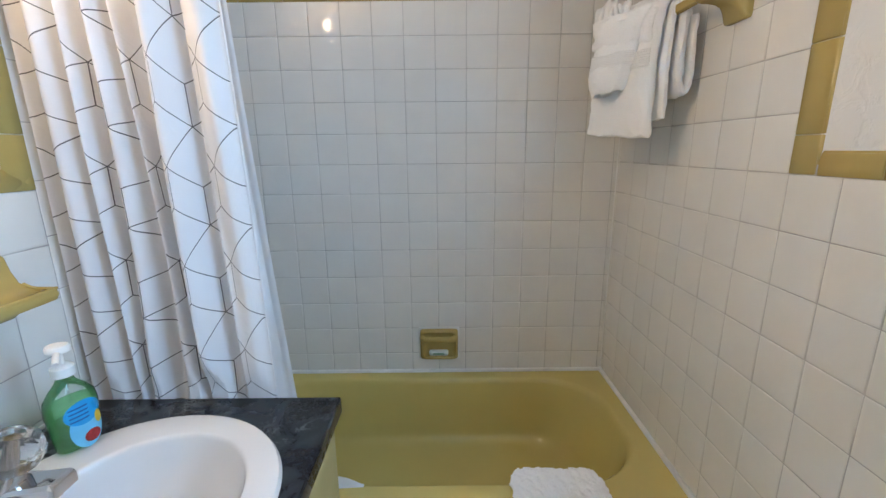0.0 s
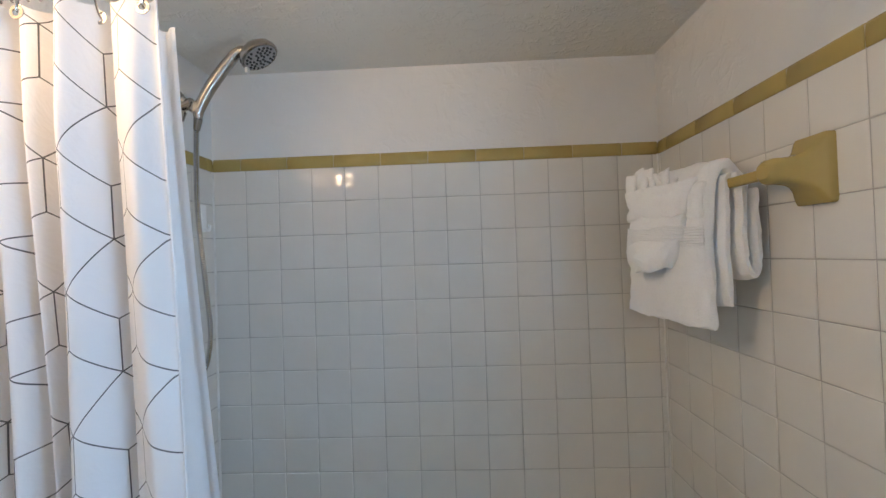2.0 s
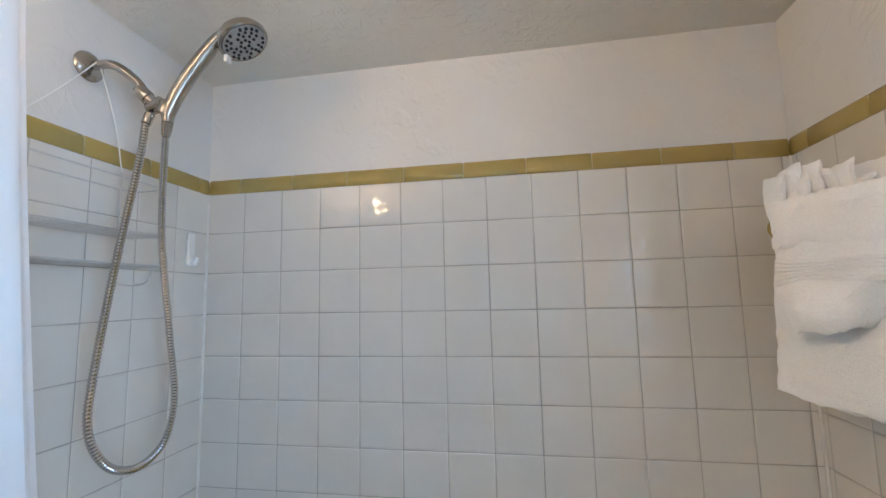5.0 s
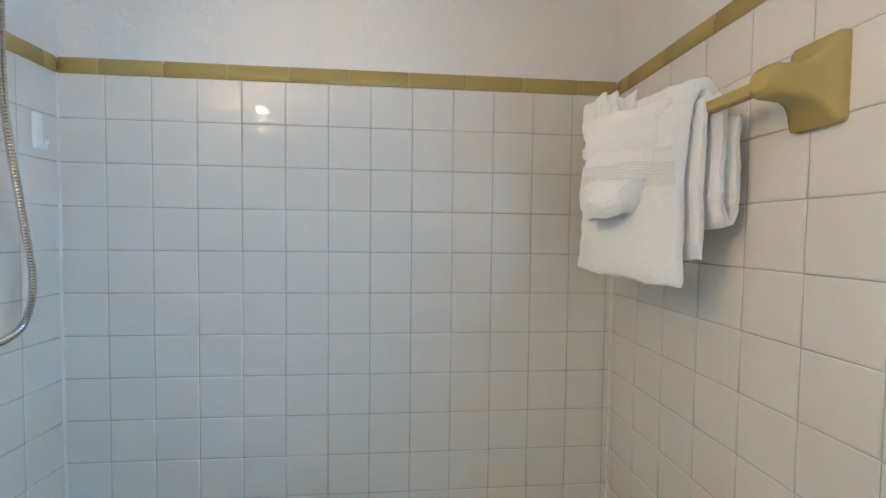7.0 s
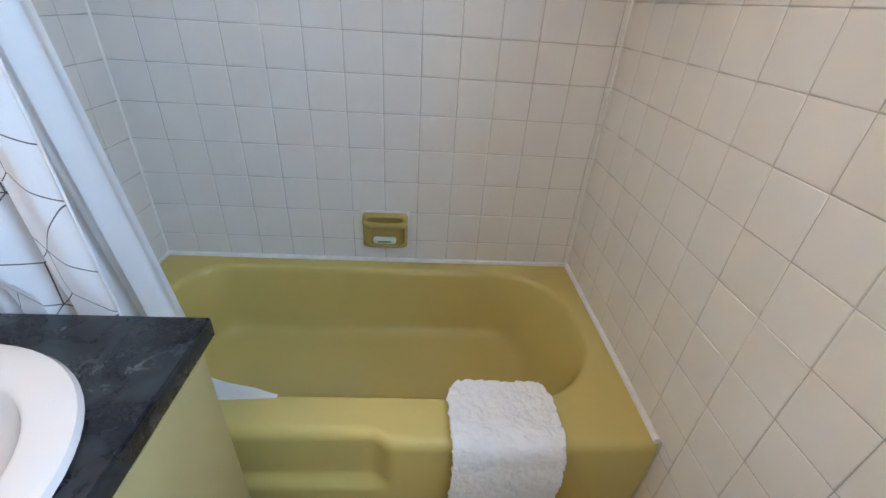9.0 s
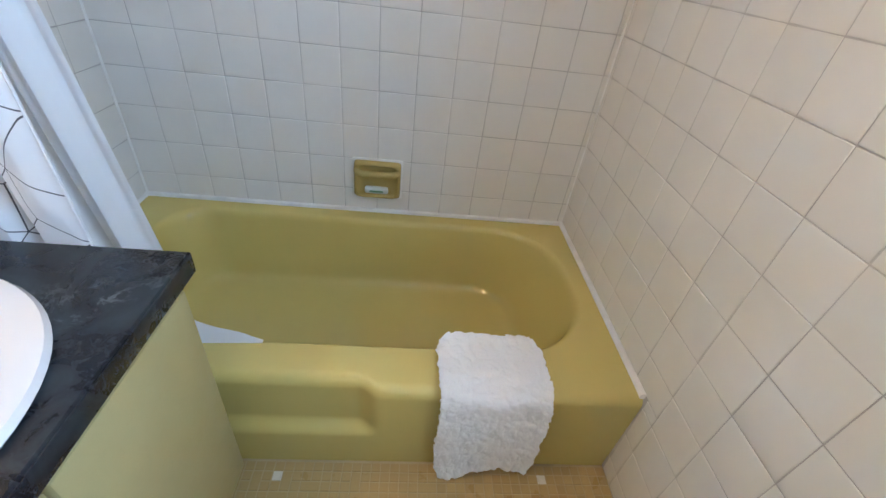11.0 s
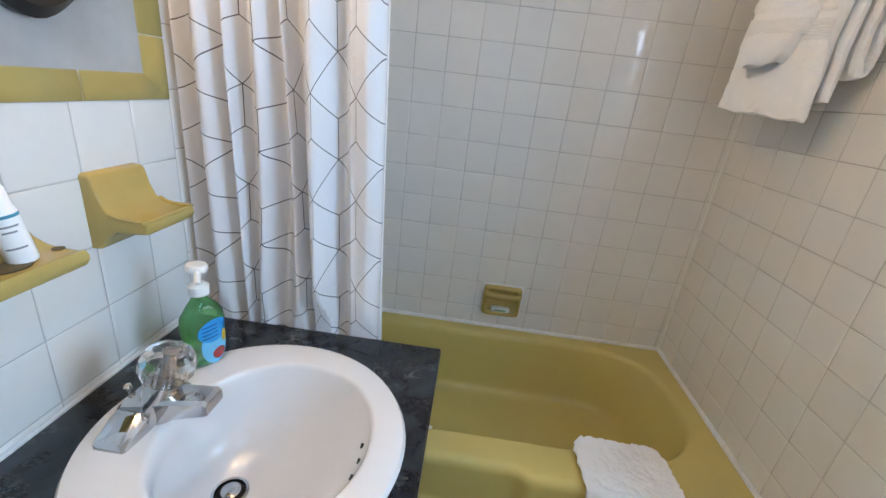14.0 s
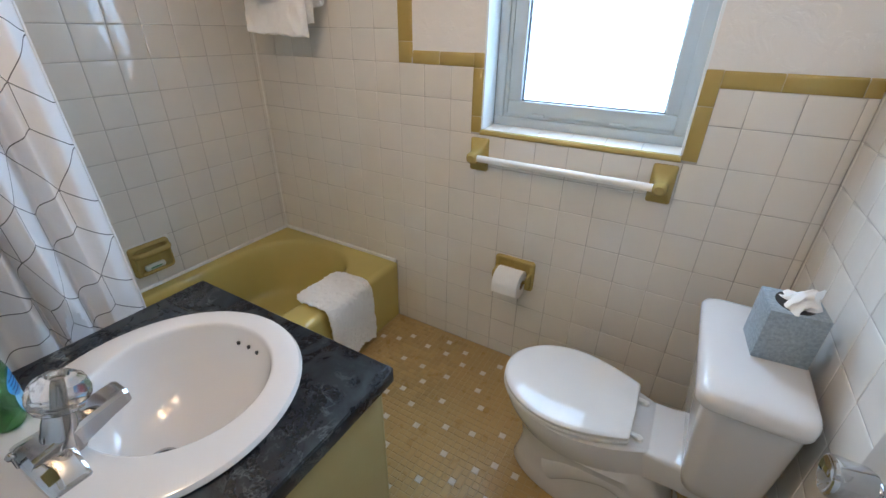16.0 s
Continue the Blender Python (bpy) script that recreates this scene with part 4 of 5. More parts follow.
part("collar_fold", draped([(-0.124, 1.560), (-0.126, 1.590), (-0.123, 1.620), (-0.112, 1.640)], -0.396, -0.488, 0.023, 18, taper=lambda v, i: (-0.020 * (1 - v), 0.004 * (1 - v)), seed=5.0, lump=0.003), TERRY, towel)
for k in range(7):
    z = 1.502 + 0.0062 * k
    part("band_rib", tube(bmesh.new(), [(-0.1555, -0.392, z + 0.001), (-0.1460, -0.440, z), (-0.1350, -0.484, z - 0.001), (-0.1240, -0.492, z - 0.001)], 0.0034, 6), BANDC, towel, "ribbed woven stripe")

wash = thing("hand_towel", "white terry hand towel rolled and tucked into the bath towel", "towel")


def cuff(levels, seed, lump, hollow=True):
    """A flattened wrap of cloth: rings of (height, size), long axis slanting away from the wall."""
    c0, ax_, bx_ = Vector((-0.168, -0.386, 0)), Vector((0.56, -0.83, 0)), Vector((0.83, 0.56, 0))
    rings = []
    for z, f, g in levels:
        rings.append([c0 + Vector((0, 0, z + 0.10 * 0.064 * f * math.cos(a))) + ax_ * (-0.15 * (1.58 - z)) + ax_ * (0.080 * f * math.copysign(abs(math.cos(a)) ** 0.75, math.cos(a))) + bx_ * (0.031 * g * math.copysign(abs(math.sin(a)) ** 0.75, math.sin(a))) for a in [math.tau * k / 56 for k in range(56)]])
    bm = loft(bmesh.new(), rings, True, True, True)
    wobble(bm, lump, 22, seed)
    return wobble(bm, lump * 0.45, 75, seed + 2)


part("pocket_roll", cuff([(1.458, 0.40, 0.35), (1.442, 0.54, 0.80), (1.443, 0.64, 1.15), (1.455, 0.72, 1.36), (1.470, 0.78, 1.42), (1.484, 0.80, 1.30), (1.497, 0.84, 1.33), (1.512, 0.87, 1.12), (1.535, 0.90, 1.0), (1.560, 0.93, 1.05), (1.585, 0.96, 1.1), (1.60, 0.9, 0.9), (1.605, 0.5, 0.5)], 6.0, 0.010), TERRY, wash)
part("folded_cuff", cuff([(1.574, 0.86, 0.95), (1.568, 0.93, 1.12), (1.574, 0.99, 1.27), (1.590, 1.03, 1.34), (1.606, 1.05, 1.28), (1.620, 1.09, 1.33), (1.636, 1.13, 1.24), (1.646, 1.10, 1.05), (1.642, 0.9, 0.8), (1.625, 0.7, 0.5)], 8.0, 0.009), TERRY, wash)
for k in range(7):
    o = Vector((-0.205, -0.318, 0)) + Vector((0.0098, -0.0145, 0)) * k
    zt = (1.690, 1.700, 1.688, 1.696, 1.680, 1.686, 1.664)[k]
    f_ = draped([(o.x + 0.004, 1.600), (o.x + 0.003 * math.sin(k * 2.1), 1.650), (o.x + 0.007 * math.sin(k * 1.3), zt)], o.y + 0.030, o.y - 0.024, 0.0130, 12, seed=10.0 + k * 1.3, lump=0.006)
    part("fan_fold", f_, TERRY, wash)
for k in range(6):
    z = 1.513 + 0.0062 * k
    band = []
    for a in [radians(205 + 130 * i / 14) for i in range(15)]:
        band.append(Vector((-0.172, -0.380, z)) + Vector((0.56, -0.83, 0)) * (0.080 * 0.905 * math.copysign(abs(math.cos(a)) ** 0.75, math.cos(a))) + Vector((0.83, 0.56, 0)) * (-0.031 * 1.13 * abs(math.sin(a)) ** 0.75))
    part("band_rib", wobble(tube(bmesh.new(), band, 0.0036, 6), 0.008, 22, 6.0), BANDC, wash, "ribbed woven stripe")


# ---- soap dish in the back wall ----
dish = thing("soap_dish", "mustard ceramic soap dish with a grab bar set in the tiles", "soap dish")
DXc, DZ0, DZ1 = -0.701, 0.388, 0.526
outer_ = lambda y, e: [(x, y, z) for x, z, _ in rounded_rect(DXc - 0.082 + e, DXc + 0.082 - e, DZ0 + e, DZ1 - e, 0.014, 6)]
inner_ = lambda y, e, up=0.0: [(x, y, z) for x, z, _ in rounded_rect(DXc - 0.070 + e, DXc + 0.070 - e, DZ0 + 0.012 + e, DZ1 - 0.012 - e - up, 0.024, 6)]
bm = loft(bmesh.new(), [outer_(0.004, 0), outer_(-0.014, 0), outer_(-0.022, 0.004), outer_(-0.025, 0.008), inner_(-0.025, -0.002), inner_(-0.021, 0.001), inner_(-0.010, 0.007), inner_(-0.0045, 0.016), inner_(-0.004, 0.03)], True, False, True)
part("tray", bm, MUSTARD, dish)
part("grab_bar", tube(bmesh.new(), smooth_path([(DXc - 0.072, -0.018, DZ1 - 0.033), (DXc - 0.062, -0.036, DZ1 - 0.033), (DXc - 0.04, -0.041, DZ1 - 0.034), (DXc + 0.04, -0.041, DZ1 - 0.034), (DXc + 0.062, -0.036, DZ1 - 0.033), (DXc + 0.072, -0.018, DZ1 - 0.033)], 6), 0.0125, 14), MUSTARD, dish)
part("ledge", boxed(DXc - 0.062, DXc + 0.062, -0.034, -0.006, DZ0 + 0.006, DZ0 + 0.020, 0.006, 3), MUSTARD, dish)
bm = frame_rect(bmesh.new(), 0, 0.004, DXc - 0.088, DXc + 0.088, DZ0 - 0.004, DZ1 + 0.007, 0.010, 0.001)
for v in bm.verts:
    v.co = Vector((v.co.y, -v.co.x + 0.001, v.co.z))
part("caulk_line", wobble(bm, 0.001, 60), CAULK, dish, "white caulk round the dish")
soap = thing("wrapped_soap", "small wrapped white and green soap bar in the dish", "soap")
part("wrapper", boxed(DXc - 0.044, DXc + 0.040, -0.031, -0.009, DZ0 + 0.0205, DZ0 + 0.046, 0.009, 3), SOAPW, soap)
part("print", boxed(DXc - 0.026, DXc + 0.022, -0.0318, -0.030, DZ0 + 0.029, DZ0 + 0.036, 0.0005), GREENW, soap, "green printed stripe")

# ---- bath mat over the rim ----
mat_ = thing("bath_mat", "white embossed bath mat draped over the tub rim", "bath mat")
prof = smooth_path([(0, -0.610, RIM + 0.011), (0, -0.70, RIM + 0.012), (0, -0.765, RIM + 0.012), (0, -0.799, RIM - 0.002), (0, -0.808, RIM - 0.04), (0, -0.810, 0.20), (0, -0.813, 0.10), (0, -0.820, 0.020)], 20)
rows_ = []
nm = len(prof)
for j in range(81):
    v = j / 80
    row = []
    for i, q in enumerate(prof):
        k = i / (nm - 1)
        x = -0.492 + 0.275 * v + 0.016 * k * (1 - v) + 0.004 * k * v + 0.004 * math.sin(9 * k + 2) * (v - 0.5)
        x += (0.5 - v) * 0.030 * max(0.0, k - 0.93) / 0.07 * abs(2 * v - 1) ** 3 + (0.5 - v) * 0.05 * max(0.0, 0.07 - k) / 0.07 * abs(2 * v - 1) ** 3
        dz = (-0.014 * math.cos(3.4 * v) + 0.034 * math.exp(-((v - 0.62) / 0.22) ** 2)) * max(0, k - 0.6) * 1.6 if k > 0.6 else 0.0
        y = q.y - 0.010 * max(0, k - 0.5) * math.sin(6 * v + 0.5)
        row.append(Vector((x, y, q.z + dz)))
    rows_.append(row)
bm = loft(bmesh.new(), rows_, False)
wobble(bm, 0.006, 16, 2)
wobble(bm, 0.0045, 55, 5)
wobble(bm, 0.0032, 125, 7)
bmesh.ops.recalc_face_normals(bm, faces=bm.faces)
bmesh.ops.solidify(bm, geom=bm.faces[:], thickness=-0.006)
part("mat_cloth", bm, MATC, mat_)

# ---- lower towel bar and paper holder ----
bar2 = thing("towel_bar", "white plastic towel bar on mustard ceramic posts below the window", "towel bar")
for y in (-1.207, -1.848):
    ceramic_post(bar2, y, 0.925, 0.072, 0.124, 0.078, 0.042)
part("bar", tube(bmesh.new(), [(XR - 0.064, -1.222, 0.925), (XR - 0.064, -1.834, 0.925)], 0.0125, 20), PLASTIC, bar2, "round white bar")

tp = thing("paper_holder", "mustard ceramic recessed toilet paper holder", "paper holder")
TY0, TY1, TZ0, TZ1 = -1.482, -1.312, 0.388, 0.522
bm = bmesh.new()
oy = lambda x, e: [(x, y, z) for y, z, _ in rounded_rect(TY0 + e, TY1 - e, TZ0 + e, TZ1 - e, 0.012, 5)]
iy = lambda x, e: [(x, y, z) for y, z, _ in rounded_rect(TY0 + 0.017 + e, TY1 - 0.017 - e, TZ0 + 0.017 + e, TZ1 - 0.017 - e, 0.010, 5)]
loft(bm, [oy(XR + 0.004, 0), oy(XR - 0.010, 0), oy(XR - 0.015, 0.005), iy(XR - 0.014, -0.002), iy(XR - 0.010, 0.002), iy(XR - 0.001, 0.004)], True, False, True)
part("plate", bm, MUSTARD, tp)
for y in (TY0 + 0.014, TY1 - 0.014):
    part("ear", boxed(XR - 0.060, XR - 0.008, y - 0.007, y + 0.007, 0.420, 0.475, 0.005), MUSTARD, tp)
part("spindle", tube(bmesh.new(), [(XR - 0.047, TY0 + 0.016, 0.446), (XR - 0.047, TY1 - 0.016, 0.446)], 0.008, 14), MUSTARD, tp)
roll = thing("toilet_paper", "roll of white toilet paper on the holder", "toilet paper")
ry0, ry1, rc = -1.452, -1.343, (XR - 0.062, 0.440)
bm = lathe(bmesh.new(), [(0.019, 0.0), (0.053, 0.0), (0.0565, 0.002), (0.057, 0.004), (0.057, 0.105), (0.056, 0.108), (0.053, 0.109), (0.019, 0.109), (0.019, 0.0)], 40, (rc[0], ry0, rc[1]), (0, 1, 0), False, False)
part("paper", wobble(bm, 0.0012, 50, 3), PAPER, roll)
part("core", lathe(bmesh.new(), [(0.0186, -0.001), (0.0186, 0.110), (0.0172, 0.110), (0.0172, -0.001)], 28, (rc[0], ry0, rc[1]), (0, 1, 0), False, False), CARD, roll, "brown cardboard core")
flap_ = [[(rc[0] - 0.0575 * math.cos(a), y, rc[1] + 0.0575 * math.sin(a)) for y in (ry0 + 0.002, (ry0 + ry1) / 2, ry1 - 0.002)] for a in [radians(70 - 8 * k) for k in range(10)]]
flap_ += [[(rc[0] - 0.0580, y, rc[1] - 0.010 * k) for y in (ry0 + 0.002, (ry0 + ry1) / 2, ry1 - 0.002)] for k in range(1, 4)]
part("loose_sheet", loft(bmesh.new(), flap_, False), PAPER, roll)

# ---- toilet ----
toilet = thing("toilet", "white porcelain two piece toilet with the lid down", "toilet")
TX = -0.428


def egg(x, yb, yf, w, z, n=48, blunt=0.0):
    """A ring, rounded at the front (towards +y) and blunter at the back."""
    out = []
    cy = yb + (yf - yb) * 0.42
    for k in range(n):
        a = math.tau * k / n
        c, s_ = math.cos(a), math.sin(a)
        if s_ >= 0:
            out.append((x + w * c, cy + (yf - cy) * s_, z))
        else:
            e = 2.0 + 2.5 * blunt
            out.append((x + w * math.copysign(abs(c) ** (2 / e), c), cy - (cy - yb) * abs(s_) ** (2 / e), z))
    return out


def seat_ring(yb, yf, w, wb, z, corner=0.012):
    """A seat's outline: half an ellipse in front, sides that draw in to a straight back edge with small corners."""
    cy = yb + (yf - yb) * 0.50
    out = [(TX + w * math.cos(math.pi * k / 32), cy + (yf - cy) * math.sin(math.pi * k / 32), z) for k in range(33)]
    side = []
    for k in range(1, 11):
        t = k / 10
        f = 1 - t * t * (1.35 - 0.35 * t)
        side.append((wb + (w - wb) * f, cy + (yb + corner - cy) * t))
    out += [(TX - q, y, z) for q, y in side]
    out += [(TX - wb + corner * 0.4, yb + corner * 0.25, z), (TX - wb + corner, yb, z), (TX, yb - 0.002, z), (TX + wb - corner, yb, z), (TX + wb - corner * 0.4, yb + corner * 0.25, z)]
    return out + [(TX + q, y, z) for q, y in side[::-1]]


bowl = loft(bmesh.new(), [
    egg(TX, -2.13, -1.625, 0.112, 0.0, blunt=1), egg(TX, -2.13, -1.618, 0.115, 0.015, blunt=1), egg(TX, -2.12, -1.628, 0.104, 0.05, blunt=1),
    egg(TX, -2.11, -1.640, 0.098, 0.12, blunt=1), egg(TX, -2.08, -1.630, 0.106, 0.19, blunt=1), egg(TX, -2.05, -1.606, 0.130, 0.245, blunt=0.8), egg(TX, -2.03, -1.625, 0.112, 0.29, blunt=0.8)], True, True, True)
part("pedestal", bowl, PORCELAIN, toilet)
rims = [(-2.04, -1.612, 0.124, 0.092, 0.236), (-2.03, -1.590, 0.148, 0.098, 0.285), (-2.01, -1.574, 0.160, 0.102, 0.322), (-2.00, -1.566, 0.164, 0.104, 0.352), (-2.00, -1.568, 0.162, 0.102, 0.362), (-2.00, -1.578, 0.152, 0.094, 0.367)]
part("bowl", loft(bmesh.new(), [seat_ring(*q) for q in rims], True, False, True), PORCELAIN, toilet)
# the deck behind the seat sweeps up a little to the tank
rings = []
for y, zt, zb_, w in ((-1.90, 0.3655, 0.26, 0.101), (-1.99, 0.3655, 0.262, 0.103), (-2.05, 0.3660, 0.270, 0.105), (-2.075, 0.3685, 0.275, 0.108), (-2.088, 0.376, 0.28, 0.113), (-2.095, 0.388, 0.285, 0.12), (-2.20, 0.388, 0.285, 0.12)):
    rings.append([(x, y, z) for x, z, _ in rounded_rect(TX - w, TX + w, zb_, zt, 0.014, 5)])
part("tank_shelf", loft(bmesh.new(), rings, True, True, True), PORCELAIN, toilet)
# trapway bulge on both sides of the pedestal
for sg in (-1, 1):
    way = [(TX + sg * 0.058, -1.76, 0.09), (TX + sg * 0.069, -1.83, 0.155), (TX + sg * 0.069, -1.92, 0.185), (TX + sg * 0.064, -2.00, 0.150), (TX + sg * 0.060, -2.06, 0.090), (TX + sg * 0.066, -2.10, 0.03)]
    part("trapway", tube(bmesh.new(), smooth_path(way, 6), 0.043, 18), PORCELAIN, toilet)
seat_levels = ((-1.944, -1.561, 0.161, 0.113, 0.3690), (-1.948, -1.557, 0.166, 0.117, 0.3730), (-1.948, -1.557, 0.166, 0.117, 0.3810), (-1.945, -1.560, 0.163, 0.114, 0.3845))
part("seat", loft(bmesh.new(), [seat_ring(*q) for q in seat_levels], True, True, True), LIDP, toilet)
lid_levels = ((-1.944, -1.563, 0.160, 0.112, 0.3870), (-1.947, -1.559, 0.165, 0.117, 0.3895), (-1.947, -1.559, 0.165, 0.117, 0.3985), (-1.945, -1.562, 0.162, 0.115, 0.4015), (-1.938, -1.572, 0.152, 0.107, 0.4030), (-1.88, -1.64, 0.09, 0.06, 0.4045), (-1.80, -1.72, 0.03, 0.02, 0.4048))
part("lid", loft(bmesh.new(), [seat_ring(*q) for q in lid_levels], True, True, True), LIDP, toilet, "glossy white lid")
for dx in (-0.070, 0.070):
    hinge = tube(bmesh.new(), smooth_path([(TX + dx, -1.938, 0.377), (TX + dx, -1.955, 0.376), (TX + dx + 0.001, -1.966, 0.373), (TX + dx + 0.002, -1.973, 0.3690)], 4), 0.0075, 12)
    lathe(hinge, [(0.0125, 0.0), (0.0125, 0.005), (0.010, 0.009), (0.003, 0.0105)], 18, (TX + dx + 0.002, -1.970, 0.3655))
    part("hinge", hinge, PLASTIC, toilet)
tx0, tx1, ty0, ty1 = TX - 0.203, TX + 0.203, -2.236, -2.036
rr = lambda e, z, f=0.0: [(x, y, z) for x, y, _ in rounded_rect(tx0 + e, tx1 - e, ty0 + e * 0.2, ty1 - e * (1 + f), 0.035, 8)]
part("tank", loft(bmesh.new(), [rr(0.052, 0.352), rr(0.042, 0.362), rr(0.034, 0.40), rr(0.024, 0.50), rr(0.014, 0.62), rr(0.012, 0.667)], True, True, True), PORCELAIN, toilet)
part("tank_lid", loft(bmesh.new(), [rr(0.004, 0.664), rr(-0.003, 0.667), rr(-0.006, 0.673), rr(-0.007, 0.692), rr(-0.003, 0.702), rr(0.006, 0.708), rr(0.020, 0.7105), rr(0.07, 0.712)], True, True, True), PORCELAIN, toilet, "heavy porcelain tank lid")

tissue = thing("tissue_box", "blue grey patterned cube tissue box on the tank", "tissue box")
bcx, bcy, bz = 0.0, 0.0, 0.0
part("carton", boxed(-0.053, 0.053, -0.053, 0.053, 0.0, 0.126, 0.002), BOXB, tissue)
# carton is closed; this dark oval paints the shade of its opening
part("slot", loft(bmesh.new(), [oval(bcx, bcy, 0.046, 0.036, bz + 0.1255, 32), oval(bcx, bcy, 0.046, 0.036, bz + 0.1272, 32)], True, False, True), RUBBERSHADE, tissue, "dark oval sheet for the shade in the opening")
bm = bmesh.new()
rows_ = []
for j in range(10):
    t = j / 9
    row = []
    for k in range(36):
        a = math.tau * k / 36
        r = (0.034 - 0.020 * t) * (1 + 0.28 * math.sin(3 * a + 5 * t) + 0.16 * math.sin(7 * a - 3 * t))
        row.append((bcx + 1.25 * r * math.cos(a) - 0.012 * t, bcy + 0.8 * r * math.sin(a) - 0.022 * t, bz + 0.127 + 0.034 * t * (1 - 0.35 * math.sin(2 * a + 1))))
    rows_.append(row)
part("tissue", wobble(loft(bm, rows_, True, False, True), 0.004, 60, 5), PAPER, tissue, "white tissue pulled up")
tissue.matrix_world = pose(-0.406, -2.172, 0.7125, 0, 0, 5)

# ---- on and over the vanity ----
faucet = thing("faucet", "chrome single lever faucet with a clear faceted knob", "faucet")
FXc, FYc, FZ = -1.375, SY - 0.004, CZ + 0.0165
# wedge shaped base with sloping ends
bm = bmesh.new()
rings = []
for t, h, w in ((-0.078, 0.004, 0.022), (-0.074, 0.010, 0.026), (-0.034, 0.030, 0.029), (0.0, 0.034, 0.030), (0.034, 0.030, 0.029), (0.074, 0.010, 0.026), (0.078, 0.004, 0.022)):
    rings.append([(FXc - w, FYc + t, FZ), (FXc + w, FYc + t, FZ), (FXc + w * 0.96, FYc + t, FZ + h * 0.75), (FXc + w * 0.70, FYc + t, FZ + h), (FXc - w * 0.70, FYc + t, FZ + h), (FXc - w * 0.96, FYc + t, FZ + h * 0.75)])
base_f = part("base", loft(bm, rings, True, True, True), CHROME, faucet)
# spout: a flat topped beak
rings = []
for x, zt, zb_, w in ((-0.026, 0.030, 0.002, 0.027), (-0.018, 0.040, 0.002, 0.027), (0.020, 0.048, 0.008, 0.0265), (0.060, 0.056, 0.022, 0.025), (0.090, 0.0605, 0.032, 0.0235), (0.112, 0.0635, 0.037, 0.0225), (0.118, 0.060, 0.039, 0.021), (0.119, 0.058, 0.040, 0.020)):
    c = [(FXc + x, FYc - w, FZ + zb_), (FXc + x, FYc + w, FZ + zb_), (FXc + x, FYc + w, FZ + zt - 0.005), (FXc + x, FYc + w * 0.78, FZ + zt), (FXc + x, FYc - w * 0.78, FZ + zt), (FXc + x, FYc - w, FZ + zt - 0.005)]
    rings.append(c)
part("spout", loft(bmesh.new(), rings, True, True, True), CHROME, faucet, flat=True)
part("aerator", lathe(bmesh.new(), [(0.011, -0.008), (0.0115, 0.0), (0.0115, 0.010)], 20, (FXc + 0.098, FYc, FZ + 0.038)), CHROME, faucet)
kax = Vector((0.28, 0.05, 0.96)).normalized()
k0 = Vector((FXc + 0.033, FYc, FZ + 0.057))
part("collar", lathe(bmesh.new(), [(0.030, -0.045), (0.027, -0.020), (0.024, 0.006), (0.020, 0.020), (0.019, 0.026)], 32, k0, kax), CHROME, faucet)
bm = lathe(bmesh.new(), [(0.020, 0.022), (0.033, 0.028), (0.0395, 0.041), (0.0395, 0.055), (0.034, 0.071), (0.024, 0.079), (0.015, 0.080), (0.012, 0.075), (0.004, 0.074)], 12, k0, kax)
knob = part("knob", bm, ACRYLIC, faucet, "clear faceted acrylic knob", flat=True)
part("stem", lathe(bmesh.new(), [(0.008, 0.024), (0.008, 0.070), (0.010, 0.072), (0.010, 0.075), (0.002, 0.0755)], 16, k0, kax), NICKEL, knob)
part("lift_rod", lathe(bmesh.new(), [(0.0025, 0.0), (0.0025, 0.018), (0.006, 0.021), (0.0065, 0.026), (0.004, 0.030), (0.001, 0.031)], 16, (FXc - 0.030, FYc + 0.006, FZ + 0.020)), CHROME, faucet, "small pop-up lift rod")

# soap pump bottle
bottle = thing("soap_bottle", "green liquid hand soap pump bottle, blue label, two thirds full", "soap bottle")
PX, PY, PZ = -1.372, -1.003, CZ + 0.0165
TURN_B = radians(-22)


def flat_ring(w, d, z, n=36):
    out = []
    for k in range(n):
        a = math.tau * k / n
        c, s_ = math.cos(a), math.sin(a)
        u, v = w * math.copysign(abs(c) ** 0.8, c), d * math.copysign(abs(s_) ** 0.8, s_)
        out.append((PX + u * math.cos(TURN_B + 1.57) - v * math.sin(TURN_B + 1.57), PY + u * math.sin(TURN_B + 1.57) + v * math.cos(TURN_B + 1.57), PZ + z))
    return out


shell = ((0.030, 0.017, 0.0), (0.034, 0.020, 0.004), (0.036, 0.022, 0.02), (0.039, 0.024, 0.055), (0.041, 0.025, 0.085), (0.038, 0.023, 0.105), (0.026, 0.018, 0.122), (0.015, 0.0145, 0.134), (0.0125, 0.0125, 0.140), (0.0125, 0.0125, 0.150))
part("bottle", loft(bmesh.new(), [flat_ring(w, d, z) for w, d, z in shell], True, True, True), PET, bottle)
liquid = [(w - 0.0016, d - 0.0016, max(z, 0.003)) for w, d, z in shell if z <= 0.086] + [(0.0385, 0.0230, 0.096)]
part("liquid", loft(bmesh.new(), [flat_ring(w, d, z) for w, d, z in liquid], True, True, True), SOAPG, bottle, "bright green liquid soap")
ct, st = math.cos(TURN_B), math.sin(TURN_B)


def on_label(u, z, out):
    """A point of the front label: u across, z up, out from the bottle's face."""
    d = 0.0245 * (1 - (u / 0.041) ** 2) ** 0.45
    return (PX + (d + out) * ct - u * st, PY + (d + out) * st + u * ct, PZ + z)


